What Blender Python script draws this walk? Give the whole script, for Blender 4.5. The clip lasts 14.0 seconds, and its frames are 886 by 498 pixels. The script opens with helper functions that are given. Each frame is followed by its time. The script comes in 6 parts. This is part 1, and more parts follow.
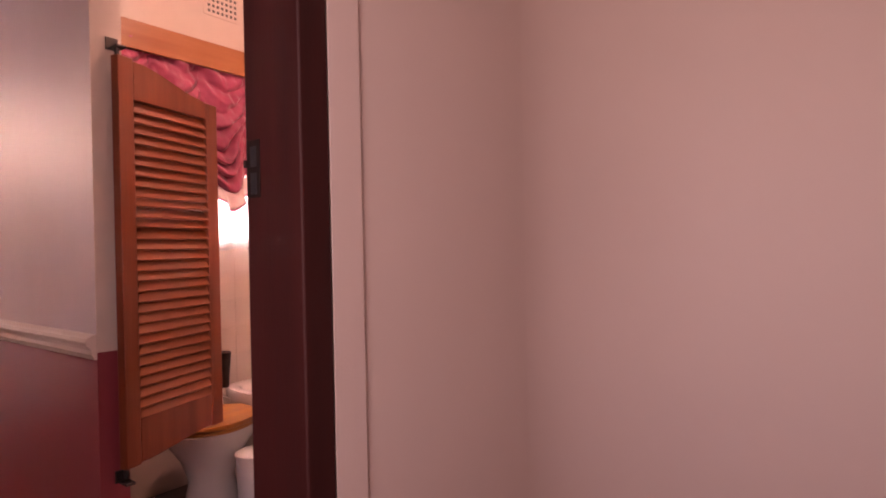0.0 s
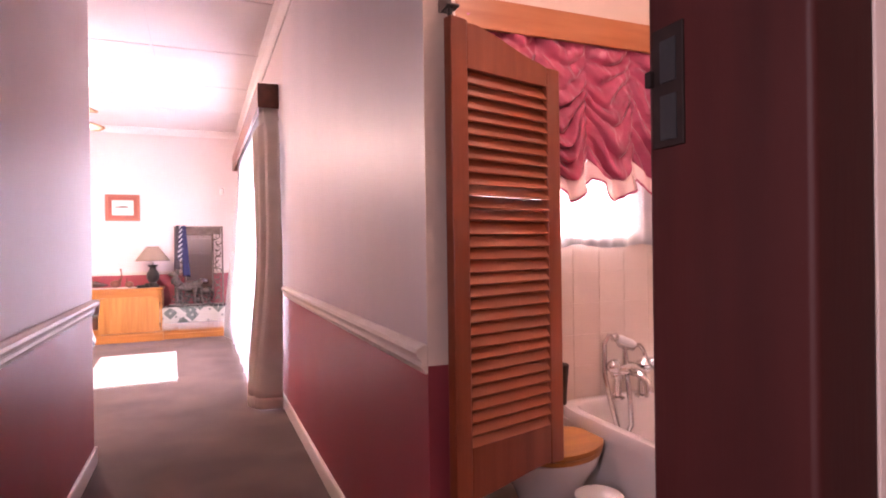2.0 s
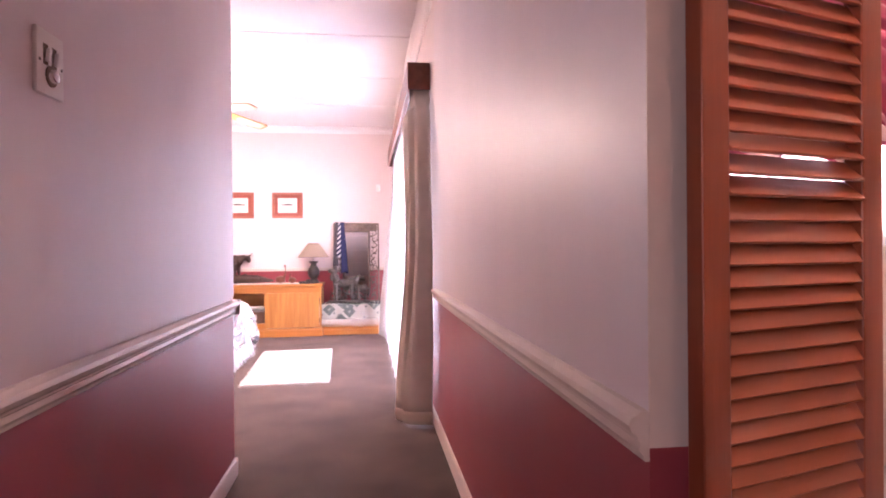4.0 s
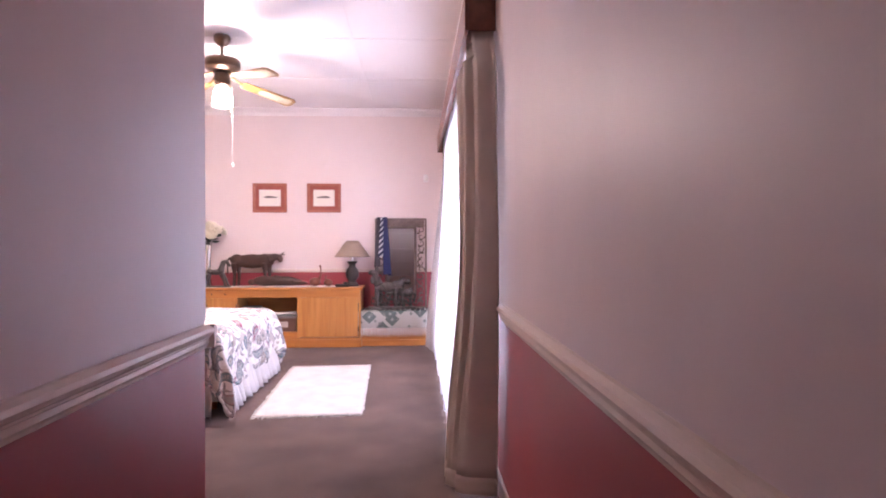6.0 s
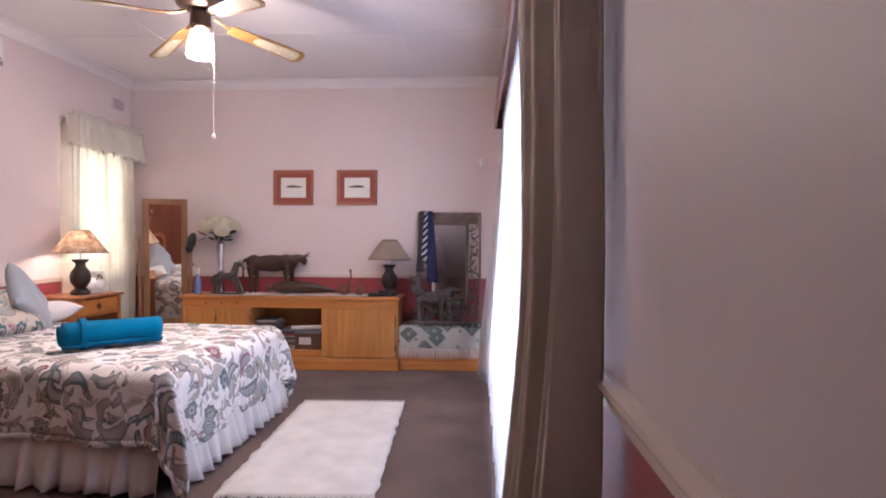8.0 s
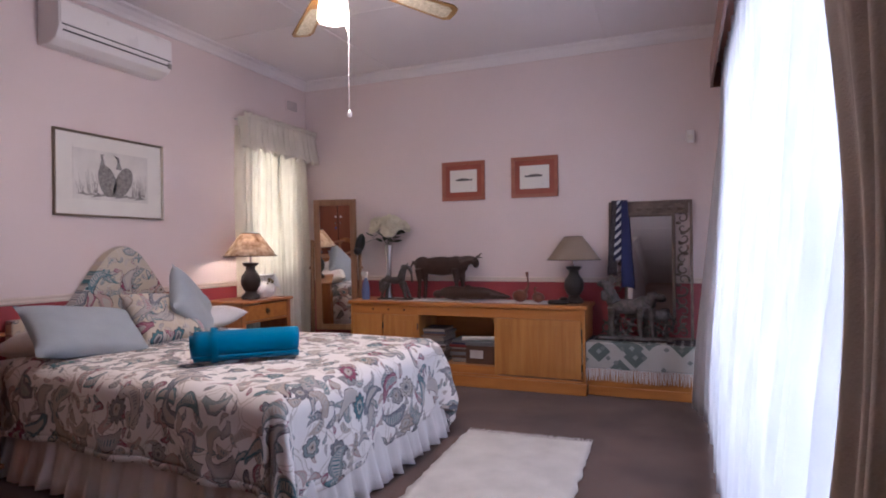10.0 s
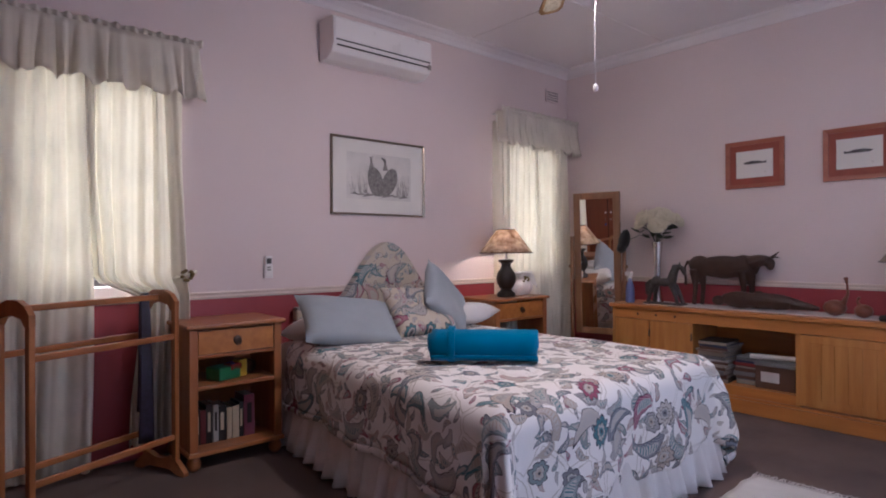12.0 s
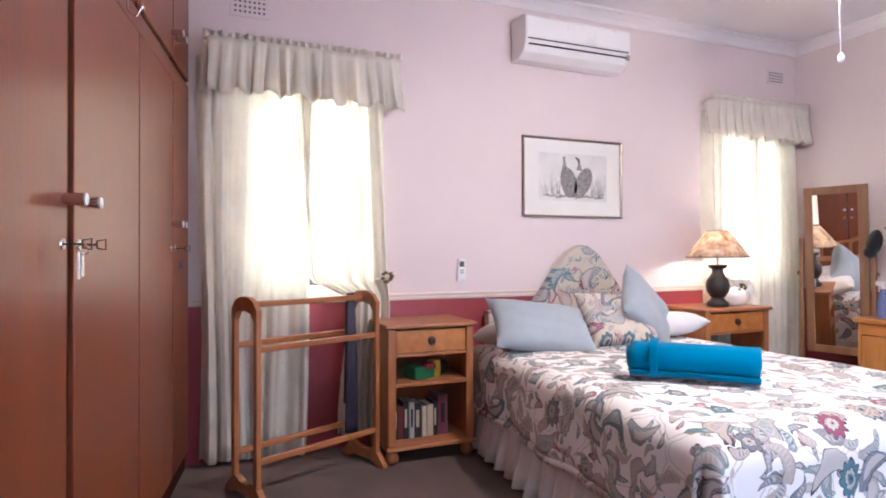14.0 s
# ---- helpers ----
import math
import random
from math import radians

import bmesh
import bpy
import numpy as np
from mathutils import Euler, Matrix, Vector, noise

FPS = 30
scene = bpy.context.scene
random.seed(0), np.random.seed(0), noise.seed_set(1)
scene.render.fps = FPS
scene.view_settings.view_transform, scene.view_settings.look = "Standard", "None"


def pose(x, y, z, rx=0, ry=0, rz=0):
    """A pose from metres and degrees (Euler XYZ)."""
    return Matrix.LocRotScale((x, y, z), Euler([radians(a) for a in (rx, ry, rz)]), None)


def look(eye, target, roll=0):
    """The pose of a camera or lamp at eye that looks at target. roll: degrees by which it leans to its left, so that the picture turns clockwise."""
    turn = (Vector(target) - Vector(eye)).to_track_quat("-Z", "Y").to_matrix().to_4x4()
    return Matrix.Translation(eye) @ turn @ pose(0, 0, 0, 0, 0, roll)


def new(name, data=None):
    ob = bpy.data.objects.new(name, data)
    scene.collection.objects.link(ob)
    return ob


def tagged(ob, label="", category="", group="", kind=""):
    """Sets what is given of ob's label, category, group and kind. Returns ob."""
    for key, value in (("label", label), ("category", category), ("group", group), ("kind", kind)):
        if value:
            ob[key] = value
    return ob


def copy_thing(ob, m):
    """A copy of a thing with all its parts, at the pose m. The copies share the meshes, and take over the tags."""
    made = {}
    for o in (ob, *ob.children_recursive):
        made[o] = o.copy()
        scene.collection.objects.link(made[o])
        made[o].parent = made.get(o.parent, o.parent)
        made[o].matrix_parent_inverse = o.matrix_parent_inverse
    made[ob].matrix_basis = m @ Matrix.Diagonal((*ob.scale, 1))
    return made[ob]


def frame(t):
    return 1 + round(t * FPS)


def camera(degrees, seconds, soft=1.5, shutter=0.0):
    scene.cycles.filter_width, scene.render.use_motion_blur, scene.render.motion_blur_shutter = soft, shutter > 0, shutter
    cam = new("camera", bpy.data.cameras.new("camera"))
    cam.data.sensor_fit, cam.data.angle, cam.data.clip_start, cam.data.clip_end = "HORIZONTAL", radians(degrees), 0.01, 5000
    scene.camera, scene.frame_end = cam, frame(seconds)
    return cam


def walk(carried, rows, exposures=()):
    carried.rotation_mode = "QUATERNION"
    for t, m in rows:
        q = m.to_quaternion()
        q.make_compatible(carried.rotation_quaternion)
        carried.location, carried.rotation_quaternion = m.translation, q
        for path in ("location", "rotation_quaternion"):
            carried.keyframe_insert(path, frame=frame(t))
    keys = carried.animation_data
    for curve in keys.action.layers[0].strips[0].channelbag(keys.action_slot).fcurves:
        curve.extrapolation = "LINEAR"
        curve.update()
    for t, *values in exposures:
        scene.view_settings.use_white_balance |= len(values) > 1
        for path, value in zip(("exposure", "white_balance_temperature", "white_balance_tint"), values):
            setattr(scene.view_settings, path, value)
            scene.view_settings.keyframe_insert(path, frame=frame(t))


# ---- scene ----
cam = camera(74.3, 14.0, 1.9)
PATH = [
    (0, (-0.838, -2.021, 1.208), (0.772, -0.833, 1.199), -1.2),
    (0.5, (-0.655, -1.84, 1.237), (0.703, -0.372, 1.212), -0.9),
    (1, (-0.577, -1.688, 1.221), (0.516, -0.014, 1.215), -0.9),
    (1.5, (-0.564, -1.585, 1.221), (0.348, 0.194, 1.213), -0.9),
    (2, (-0.566, -1.518, 1.219), (0.199, 0.33, 1.213), -0.8),
    (2.5, (-0.55, -1.431, 1.215), (0.122, 0.452, 1.21), -0.6),
    (3, (-0.509, -1.279, 1.219), (0.051, 0.641, 1.215), -0.6),
    (3.5, (-0.45, -1.1, 1.223), (-0.063, 0.863, 1.215), -0.7),
    (4, (-0.435, -0.884, 1.216), (-0.178, 1.1, 1.209), -0.5),
    (6.5, (-0.354, 0.602, 1.232), (-0.277, 2.6, 1.219), 0.1),
    (7, (-0.305, 0.99, 1.258), (-0.257, 2.99, 1.243), 0.4),
    (9.5, (-0.278, 2.41, 1.198), (-0.863, 4.323, 1.193), -0.6),
    (10, (-0.329, 2.582, 1.19), (-1.091, 4.431, 1.191), -0.7),
    (10.5, (-0.359, 2.746, 1.178), (-1.308, 4.506, 1.182), -0.6),
    (11, (-0.408, 2.884, 1.176), (-1.581, 4.504, 1.177), -0.5),
    (11.5, (-0.409, 2.951, 1.172), (-1.793, 4.395, 1.176), -0.4),
    (12, (-0.396, 2.984, 1.179), (-1.911, 4.29, 1.182), -0.3),
    (12.5, (-0.408, 2.99, 1.179), (-2.021, 4.173, 1.185), -0.2),
    (13, (-0.418, 2.997, 1.207), (-2.115, 4.056, 1.209), -0.1),
    (13.5, (-0.445, 3.025, 1.202), (-2.212, 3.961, 1.209), -0.0),
    (14, (-0.488, 3.046, 1.185), (-2.341, 3.797, 1.199), -0.1),
]
EXPOSURES = [(0.0, 2.0, 7600, 50), (1.5, 2.2, 6900, 44), (3.0, 2.27, 6200, 38), (4.0, 2.25, 6200, 36), (6.5, 1.2, 5800, 27),
             (7.2, 0.85, 5750, 22), (9.5, 0.25, 5500, 18), (11.0, -0.38, 5400, 20), (12.5, -0.05, 5250, 16), (13.3, 0.70, 5250, 13), (14.0, 1.05, 5250, 12)]
walk(cam, [(t, look(eye, target, roll)) for t, eye, target, roll in PATH], EXPOSURES)

# ---- light ----
world = bpy.data.worlds.new("sky")
scene.world = world
world.use_nodes = True
wn = world.node_tree.nodes
sky = wn.new("ShaderNodeTexSky")
sky.sky_type = "NISHITA"
sky.sun_disc = False
sky.sun_elevation, sky.sun_rotation = radians(62), radians(200)
wn["Background"].inputs[1].default_value = 0.12
world.node_tree.links.new(sky.outputs[0], wn["Background"].inputs[0])


def lamp(name, kind, m, energy, color=(1, 1, 1), **more):
    data = bpy.data.lights.new(name, kind)
    data.energy, data.color = energy, color
    if kind == "AREA":
        data.shape, data.size, data.size_y = "RECTANGLE", more["size"], more["size_y"]
    if "radius" in more:
        data.shadow_soft_size = more["radius"]
    if kind == "SUN":
        data.angle = radians(0.5)
    ob = new(name, data)
    ob.matrix_world = m
    return ob


lamp("sun", "SUN", look((3, -8, 20), (0, 0, 0)), 3.0, (1, 0.94, 0.86))
lamp("daylight_patio", "AREA", look((0.16, 5.1, 1.25), (-3, 5.1, 1.0)), 95, (0.88, 0.93, 1), size=3.2, size_y=2.0)
lamp("daylight_west", "AREA", look((-4.2, 3.62, 1.55), (0, 3.62, 1.55)), 24, (1, 0.96, 0.84), size=0.7, size_y=1.1)
lamp("daylight_corner", "AREA", look((-4.2, 7.2, 1.55), (0, 7.2, 1.55)), 24, (1, 0.96, 0.84), size=0.7, size_y=1.1)
lamp("daylight_bath", "AREA", look((1.0, 1.0, 1.62), (1.0, -1, 1.3)), 31, (1, 0.97, 0.93), size=0.9, size_y=0.7)
# Added lamp at an assumed, unseen opening; it brightens the lobby walls.
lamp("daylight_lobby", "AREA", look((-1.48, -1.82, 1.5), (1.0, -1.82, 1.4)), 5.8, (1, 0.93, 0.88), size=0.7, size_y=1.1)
lamp("fan_bulb", "POINT", pose(-2.0, 5.18, 2.42), 92, (1, 0.80, 0.62), radius=0.06)
# Added, unseen source that brightens the blind, the louvres and the bathroom.
lamp("bath_bulb", "POINT", pose(0.85, -0.35, 2.86), 8.5, (1, 0.74, 0.55), radius=0.06)
lamp("bedside_bulb", "POINT", pose(-3.76, 6.58, 1.24), 12, (1, 0.78, 0.55), radius=0.04)


# ---- materials ----
def material(name, color, rough=0.6, metal=0.0, var=0.12, scale=6.0, fine=90.0, bump=0.15, spec=0.5, stretch=(1, 1, 1), second=None, coat=0.0, sheen=0.0):
    """A surface with colour that varies at two scales, and a fine relief."""
    m = bpy.data.materials.new(name)
    m.use_nodes = True
    nt = m.node_tree
    n, l = nt.nodes, nt.links
    b = n["Principled BSDF"]
    co = n.new("ShaderNodeTexCoord")
    mp = n.new("ShaderNodeMapping")
    mp.inputs["Scale"].default_value = stretch
    l.new(co.outputs["Object"], mp.inputs[0])
    big, small = n.new("ShaderNodeTexNoise"), n.new("ShaderNodeTexNoise")
    big.inputs["Scale"].default_value, big.inputs["Detail"].default_value = scale, 4
    small.inputs["Scale"].default_value, small.inputs["Detail"].default_value = fine, 3
    for t in (big, small):
        l.new(mp.outputs[0], t.inputs["Vector"])
    ramp = n.new("ShaderNodeValToRGB")
    c2 = second or tuple(c * (1 - 2 * var) for c in color)
    ramp.color_ramp.elements[0].position, ramp.color_ramp.elements[0].color = 0.3, (*c2, 1)
    ramp.color_ramp.elements[1].position, ramp.color_ramp.elements[1].color = 0.7, (*color, 1)
    l.new(big.outputs[0], ramp.inputs[0])
    mix = n.new("ShaderNodeMix")
    mix.data_type, mix.blend_type = "RGBA", "MULTIPLY"
    mix.inputs[0].default_value = min(1, var * 2)
    l.new(ramp.outputs[0], mix.inputs[6])
    l.new(small.outputs[0], mix.inputs[7])
    gain = n.new("ShaderNodeMix")
    gain.data_type, gain.blend_type = "RGBA", "MIX"
    gain.inputs[0].default_value = 0.75
    l.new(mix.outputs[2], gain.inputs[6])
    l.new(ramp.outputs[0], gain.inputs[7])
    l.new(gain.outputs[2], b.inputs["Base Color"])
    rr = n.new("ShaderNodeMapRange")
    rr.inputs["To Min"].default_value, rr.inputs["To Max"].default_value = max(0.02, rough - 0.08), min(1, rough + 0.08)
    l.new(big.outputs[0], rr.inputs[0])
    l.new(rr.outputs[0], b.inputs["Roughness"])
    bp = n.new("ShaderNodeBump")
    bp.inputs["Strength"].default_value, bp.inputs["Distance"].default_value = bump, 0.004
    l.new(small.outputs[0], bp.inputs["Height"])
    l.new(bp.outputs[0], b.inputs["Normal"])
    b.inputs["Metallic"].default_value = metal
    b.inputs["Specular IOR Level"].default_value = spec
    b.inputs["Coat Weight"].default_value = coat
    b.inputs["Sheen Weight"].default_value = sheen
    return m


def wood(name, light, dark, rough=0.35, axis="x", grain=14.0, coat=0.25, spec=0.5):
    s = {"x": (1, 12, 12), "y": (12, 1, 12), "z": (12, 12, 1)}[axis]
    return material(name, light, rough, scale=grain / 9, fine=grain * 1.2, bump=0.08, stretch=s, second=dark, var=0.2, coat=coat, spec=spec)


def cloth(name, color, through_light=0.0, second=None, var=0.06, scale=5, fine=260, bump=0.25):
    m = material(name, color, 0.9, var=var, scale=scale, fine=fine, bump=bump, spec=0.1, second=second, sheen=0.1)
    if through_light:
        nt = m.node_tree
        tr, mx = nt.nodes.new("ShaderNodeBsdfTranslucent"), nt.nodes.new("ShaderNodeMixShader")
        nt.links.new(nt.nodes["Principled BSDF"].inputs["Base Color"].links[0].from_socket, tr.inputs[0])
        mx.inputs[0].default_value = through_light
        nt.links.new(nt.nodes["Principled BSDF"].outputs[0], mx.inputs[1])
        nt.links.new(tr.outputs[0], mx.inputs[2])
        nt.links.new(mx.outputs[0], nt.nodes["Material Output"].inputs[0])
    return m


def glass_mat():
    m = bpy.data.materials.new("window_glass")
    m.use_nodes = True
    b = m.node_tree.nodes["Principled BSDF"]
    b.inputs["Transmission Weight"].default_value, b.inputs["Roughness"].default_value = 1, 0.0
    b.inputs["IOR"].default_value = 1.45
    return m


def frosted_glass():
    m = cloth("frosted_glass", (0.9, 0.88, 0.85), 0.7, bump=0.02)
    nt = m.node_tree
    clear, mx = nt.nodes.new("ShaderNodeBsdfTransparent"), nt.nodes.new("ShaderNodeMixShader")
    mx.inputs[0].default_value = 0.55
    out = nt.nodes["Material Output"]
    nt.links.new(out.inputs[0].links[0].from_socket, mx.inputs[1])
    nt.links.new(clear.outputs[0], mx.inputs[2])
    nt.links.new(mx.outputs[0], out.inputs[0])
    return m


def glow(name, color, strength):
    m = bpy.data.materials.new(name)
    m.use_nodes = True
    b = m.node_tree.nodes["Principled BSDF"]
    b.inputs["Base Color"].default_value = (*color, 1)
    b.inputs["Emission Color"].default_value, b.inputs["Emission Strength"].default_value = (*color, 1), strength
    return m


WALL = material("lilac_wall_paint", (0.74, 0.64, 0.66), 0.46, var=0.05, scale=1.6, fine=14, bump=0.28, stretch=(1, 1, 0.5))
WALL_ROOM = material("pale_pink_wall_paint", (0.75, 0.635, 0.62), 0.55, var=0.03, scale=1.1, fine=160, bump=0.06)
WALL_LOBBY = material("beige_wall_paint", (0.62, 0.48, 0.43), 0.6, var=0.03, scale=1.2, fine=200, bump=0.08)
RED = material("wine_red_dado_paint", (0.34, 0.055, 0.07), 0.42, var=0.06, scale=2, fine=160, bump=0.06)
CREAM = material("cream_gloss_trim", (0.74, 0.62, 0.55), 0.35, var=0.04, scale=4, fine=140, bump=0.05)
CEIL = material("white_ceiling_paint", (0.80, 0.75, 0.75), 0.8, var=0.02, scale=1.5, fine=120, bump=0.05)
CARPET = material("brown_grey_carpet", (0.170, 0.108, 0.090), 0.95, var=0.25, scale=2.2, fine=380, bump=0.9, spec=0.1, sheen=0.15)
JAMB = wood("dark_mahogany_stain", (0.042, 0.0055, 0.0045), (0.024, 0.0032, 0.003), 0.6, "z", coat=0.0, spec=0.25)
LOUVRE = wood("red_brown_meranti", (0.33, 0.078, 0.030), (0.21, 0.044, 0.017), 0.35, "z")
SLAT = wood("red_brown_slat_wood", (0.38, 0.098, 0.036), (0.26, 0.060, 0.023), 0.38, "x")
PINE = wood("honey_pine", (0.58, 0.235, 0.055), (0.42, 0.15, 0.034), 0.38, "x")
PINE_V = wood("honey_pine_upright", (0.60, 0.28, 0.075), (0.44, 0.17, 0.04), 0.38, "z")
PINE_RED = wood("orange_pine", (0.48, 0.20, 0.07), (0.33, 0.11, 0.035), 0.38, "y")
PINE_RED_V = wood("orange_pine_upright", (0.48, 0.20, 0.07), (0.33, 0.11, 0.035), 0.38, "z")
CHEVAL = wood("dull_brown_pine", (0.32, 0.17, 0.09), (0.22, 0.11, 0.055), 0.45, "z")
CUPB = wood("polished_red_mahogany", (0.24, 0.062, 0.024), (0.18, 0.043, 0.017), 0.36, "z", 7, coat=0.1)
PELMET = wood("pelmet_stain", (0.24, 0.09, 0.055), (0.15, 0.05, 0.03), 0.4, "y")
BATH_PELMET = wood("bath_pelmet_pine", (0.50, 0.19, 0.07), (0.38, 0.12, 0.04), 0.4, "x")
DRAPE = cloth("linen_drape", (0.80, 0.71, 0.63), 0.2)
SHEER = cloth("white_sheer", (0.86, 0.86, 0.88), 0.62)
CREAM_CURT = cloth("cream_curtain", (0.90, 0.86, 0.76), 0.34)
NET = cloth("white_net", (0.86, 0.83, 0.83), 0.38)
VALANCE = cloth("cream_valance", (0.91, 0.87, 0.79), 0.45)
SKIRT = cloth("white_bed_skirt", (0.80, 0.77, 0.76))
GREY_CLOTH = cloth("pale_grey_blue_cotton", (0.38, 0.42, 0.46), fine=400)
WHITE_CLOTH = cloth("white_cotton", (0.82, 0.80, 0.79))
RUG = cloth("white_rag_weave", (0.70, 0.66, 0.62), fine=120, bump=1.0, var=0.1)
TOWEL = cloth("turquoise_terry", (0.0, 0.19, 0.38), fine=320, bump=1.0, var=0.1)
PINK_SATIN = material("crimson_satin", (0.52, 0.085, 0.17), 0.32, var=0.12, scale=8, fine=60, bump=0.1, sheen=0.3)
PINK_FRILL = cloth("pale_pink_frill", (0.88, 0.70, 0.66), 0.3)
TILE = material("cream_glazed_tile", (0.80, 0.68, 0.60), 0.18, var=0.03, scale=3, fine=60, bump=0.02)
GROUT = material("grey_grout", (0.765, 0.65, 0.572), 0.9, var=0.05)
ENAMEL = material("white_enamel", (0.80, 0.72, 0.68), 0.12, var=0.02, scale=2, fine=40, bump=0.01)
CHROME = material("chrome", (0.75, 0.73, 0.72), 0.12, metal=1.0, var=0.03, bump=0.01)
BRASS = material("dull_brass", (0.42, 0.30, 0.15), 0.35, metal=1.0, var=0.1, bump=0.02)
STEEL = material("dark_steel", (0.10, 0.09, 0.09), 0.35, metal=0.8, var=0.1)
BRONZE = material("antique_bronze", (0.16, 0.11, 0.08), 0.3, metal=0.9, var=0.12)
PLASTIC = material("white_plastic", (0.82, 0.79, 0.78), 0.3, var=0.01, fine=60, bump=0.01)
BLACK = material("black_matt", (0.012, 0.012, 0.014), 0.5, var=0.1)
DARK_POT = material("black_carved_wood", (0.03, 0.024, 0.022), 0.4, var=0.2, scale=20, fine=120, bump=0.4)
CARVED = material("dark_carved_timber", (0.055, 0.024, 0.016), 0.45, var=0.2, scale=12, fine=90, bump=0.3)
WEATHERED = material("weathered_grey_timber", (0.23, 0.17, 0.14), 0.7, var=0.25, scale=14, fine=110, bump=0.6)
MIRROR = bpy.data.materials.new("mirror_silver")
MIRROR.use_nodes = True
MIRROR.node_tree.nodes["Principled BSDF"].inputs["Metallic"].default_value = 1
MIRROR.node_tree.nodes["Principled BSDF"].inputs["Base Color"].default_value = (0.86, 0.87, 0.87, 1)
MIRROR.node_tree.nodes["Principled BSDF"].inputs["Roughness"].default_value = 0.015
GLASS = glass_mat()
PAPER = material("print_paper", (0.78, 0.75, 0.70), 0.7, var=0.03, scale=5)
INK = material("grey_ink", (0.13, 0.12, 0.12), 0.8, var=0.35, scale=40, fine=200)
INK_BIRD = material("bird_grey_wash", (0.17, 0.16, 0.155), 0.8, var=0.35, scale=60, fine=200, second=(0.34, 0.32, 0.30))
PAGES = material("yellowed_pages", (0.36, 0.31, 0.26), 0.8, var=0.1, stretch=(1, 1, 30), scale=8)
INK_PALE = material("pale_grey_wash", (0.42, 0.39, 0.37), 0.8, var=0.2, scale=20)


def floral(name, ground, more=1.0):
    """Printed cotton: outlined petalled blooms, curved paisley leaves and vines on a pale ground."""
    m = cloth(name, ground)
    nt = m.node_tree
    n, l = nt.nodes, nt.links

    def put(socket, v):
        if isinstance(v, (int, float)):
            socket.default_value = v
        elif isinstance(v, tuple):
            socket.default_value = (*v, 1)
        else:
            l.new(v, socket)

    def op(kind, a, b=0.0, c=None):
        x = n.new("ShaderNodeMath")
        x.operation = kind
        put(x.inputs[0], a)
        put(x.inputs[1], b)
        if c is not None:
            put(x.inputs[2], c)
        return x.outputs[0]

    def over(fac, under, top):
        x = n.new("ShaderNodeMix")
        x.data_type = "RGBA"
        put(x.inputs[0], fac)
        put(x.inputs[6], under)
        put(x.inputs[7], top)
        return x.outputs[2]

    at = n.new("ShaderNodeAttribute")
    at.attribute_name = "cloth_place"
    nz = n.new("ShaderNodeTexNoise")
    nz.inputs["Scale"].default_value, nz.inputs["Detail"].default_value = 12, 2
    fine_print = n.new("ShaderNodeVectorMath")
    fine_print.operation = "SCALE"
    fine_print.inputs["Scale"].default_value = 1.05
    l.new(at.outputs["Vector"], fine_print.inputs[0])
    l.new(fine_print.outputs[0], nz.inputs["Vector"])
    warp = n.new("ShaderNodeMix")
    warp.data_type, warp.blend_type = "RGBA", "LINEAR_LIGHT"
    warp.inputs[0].default_value = 0.022
    l.new(fine_print.outputs[0], warp.inputs[6])
    l.new(nz.outputs["Color"], warp.inputs[7])

    def cells(scale, shift):
        """Scattered motifs: the place about each one's middle, turned at random, and three random numbers."""
        mv = n.new("ShaderNodeVectorMath")
        mv.operation = "ADD"
        l.new(warp.outputs[2], mv.inputs[0])
        mv.inputs[1].default_value = shift
        v = n.new("ShaderNodeTexVoronoi")
        v.voronoi_dimensions = "2D"
        v.inputs["Scale"].default_value, v.inputs["Randomness"].default_value = scale, 0.72
        l.new(mv.outputs[0], v.inputs["Vector"])
        d = n.new("ShaderNodeVectorMath")
        d.operation = "SUBTRACT"
        l.new(mv.outputs[0], d.inputs[0])
        l.new(v.outputs["Position"], d.inputs[1])
        rnd = n.new("ShaderNodeSeparateColor")
        l.new(v.outputs["Color"], rnd.inputs[0])
        s = n.new("ShaderNodeSeparateXYZ")
        l.new(d.outputs[0], s.inputs[0])
        a = op("MULTIPLY", rnd.outputs[2], 6.283)
        ca, sa = op("COSINE", a), op("SINE", a)
        x = op("ADD", op("MULTIPLY", s.outputs[0], ca), op("MULTIPLY", s.outputs[1], sa))
        y = op("SUBTRACT", op("MULTIPLY", s.outputs[1], ca), op("MULTIPLY", s.outputs[0], sa))
        return x, y, rnd.outputs[0], rnd.outputs[1]

    def palette(src, tones):
        r = n.new("ShaderNodeValToRGB")
        e = r.color_ramp.elements
        while len(e) < len(tones):
            e.new(0.5)
        for k, c in enumerate(tones):
            e[k].position, e[k].color = k / len(tones), (*c, 1)
        r.color_ramp.interpolation = "CONSTANT"
        l.new(src, r.inputs[0])
        return r.outputs[0]

    tones = [(0.21, 0.21, 0.23), (0.44, 0.37, 0.32), (0.08, 0.19, 0.23), (0.53, 0.48, 0.44), (0.29, 0.08, 0.14), (0.37, 0.35, 0.35), (0.15, 0.17, 0.21), (0.48, 0.33, 0.31), (0.22, 0.27, 0.28)]
    dark = (0.065, 0.06, 0.075)
    faint = (0.56, 0.52, 0.48)

    def leaf(under, scale, shift, a, b, bend, keep, rim=dark, hook=0.0):
        """A curved leaf with a pale heart and a dark outline."""
        x, y, p, q = cells(scale, shift)
        yb = op("SUBTRACT", op("SUBTRACT", y, op("MULTIPLY", op("MULTIPLY", x, x), bend)), op("MULTIPLY", op("POWER", op("ABSOLUTE", x), 3.0), hook))
        narrow = op("SUBTRACT", 1.15, op("MULTIPLY", x, 0.75 / a))
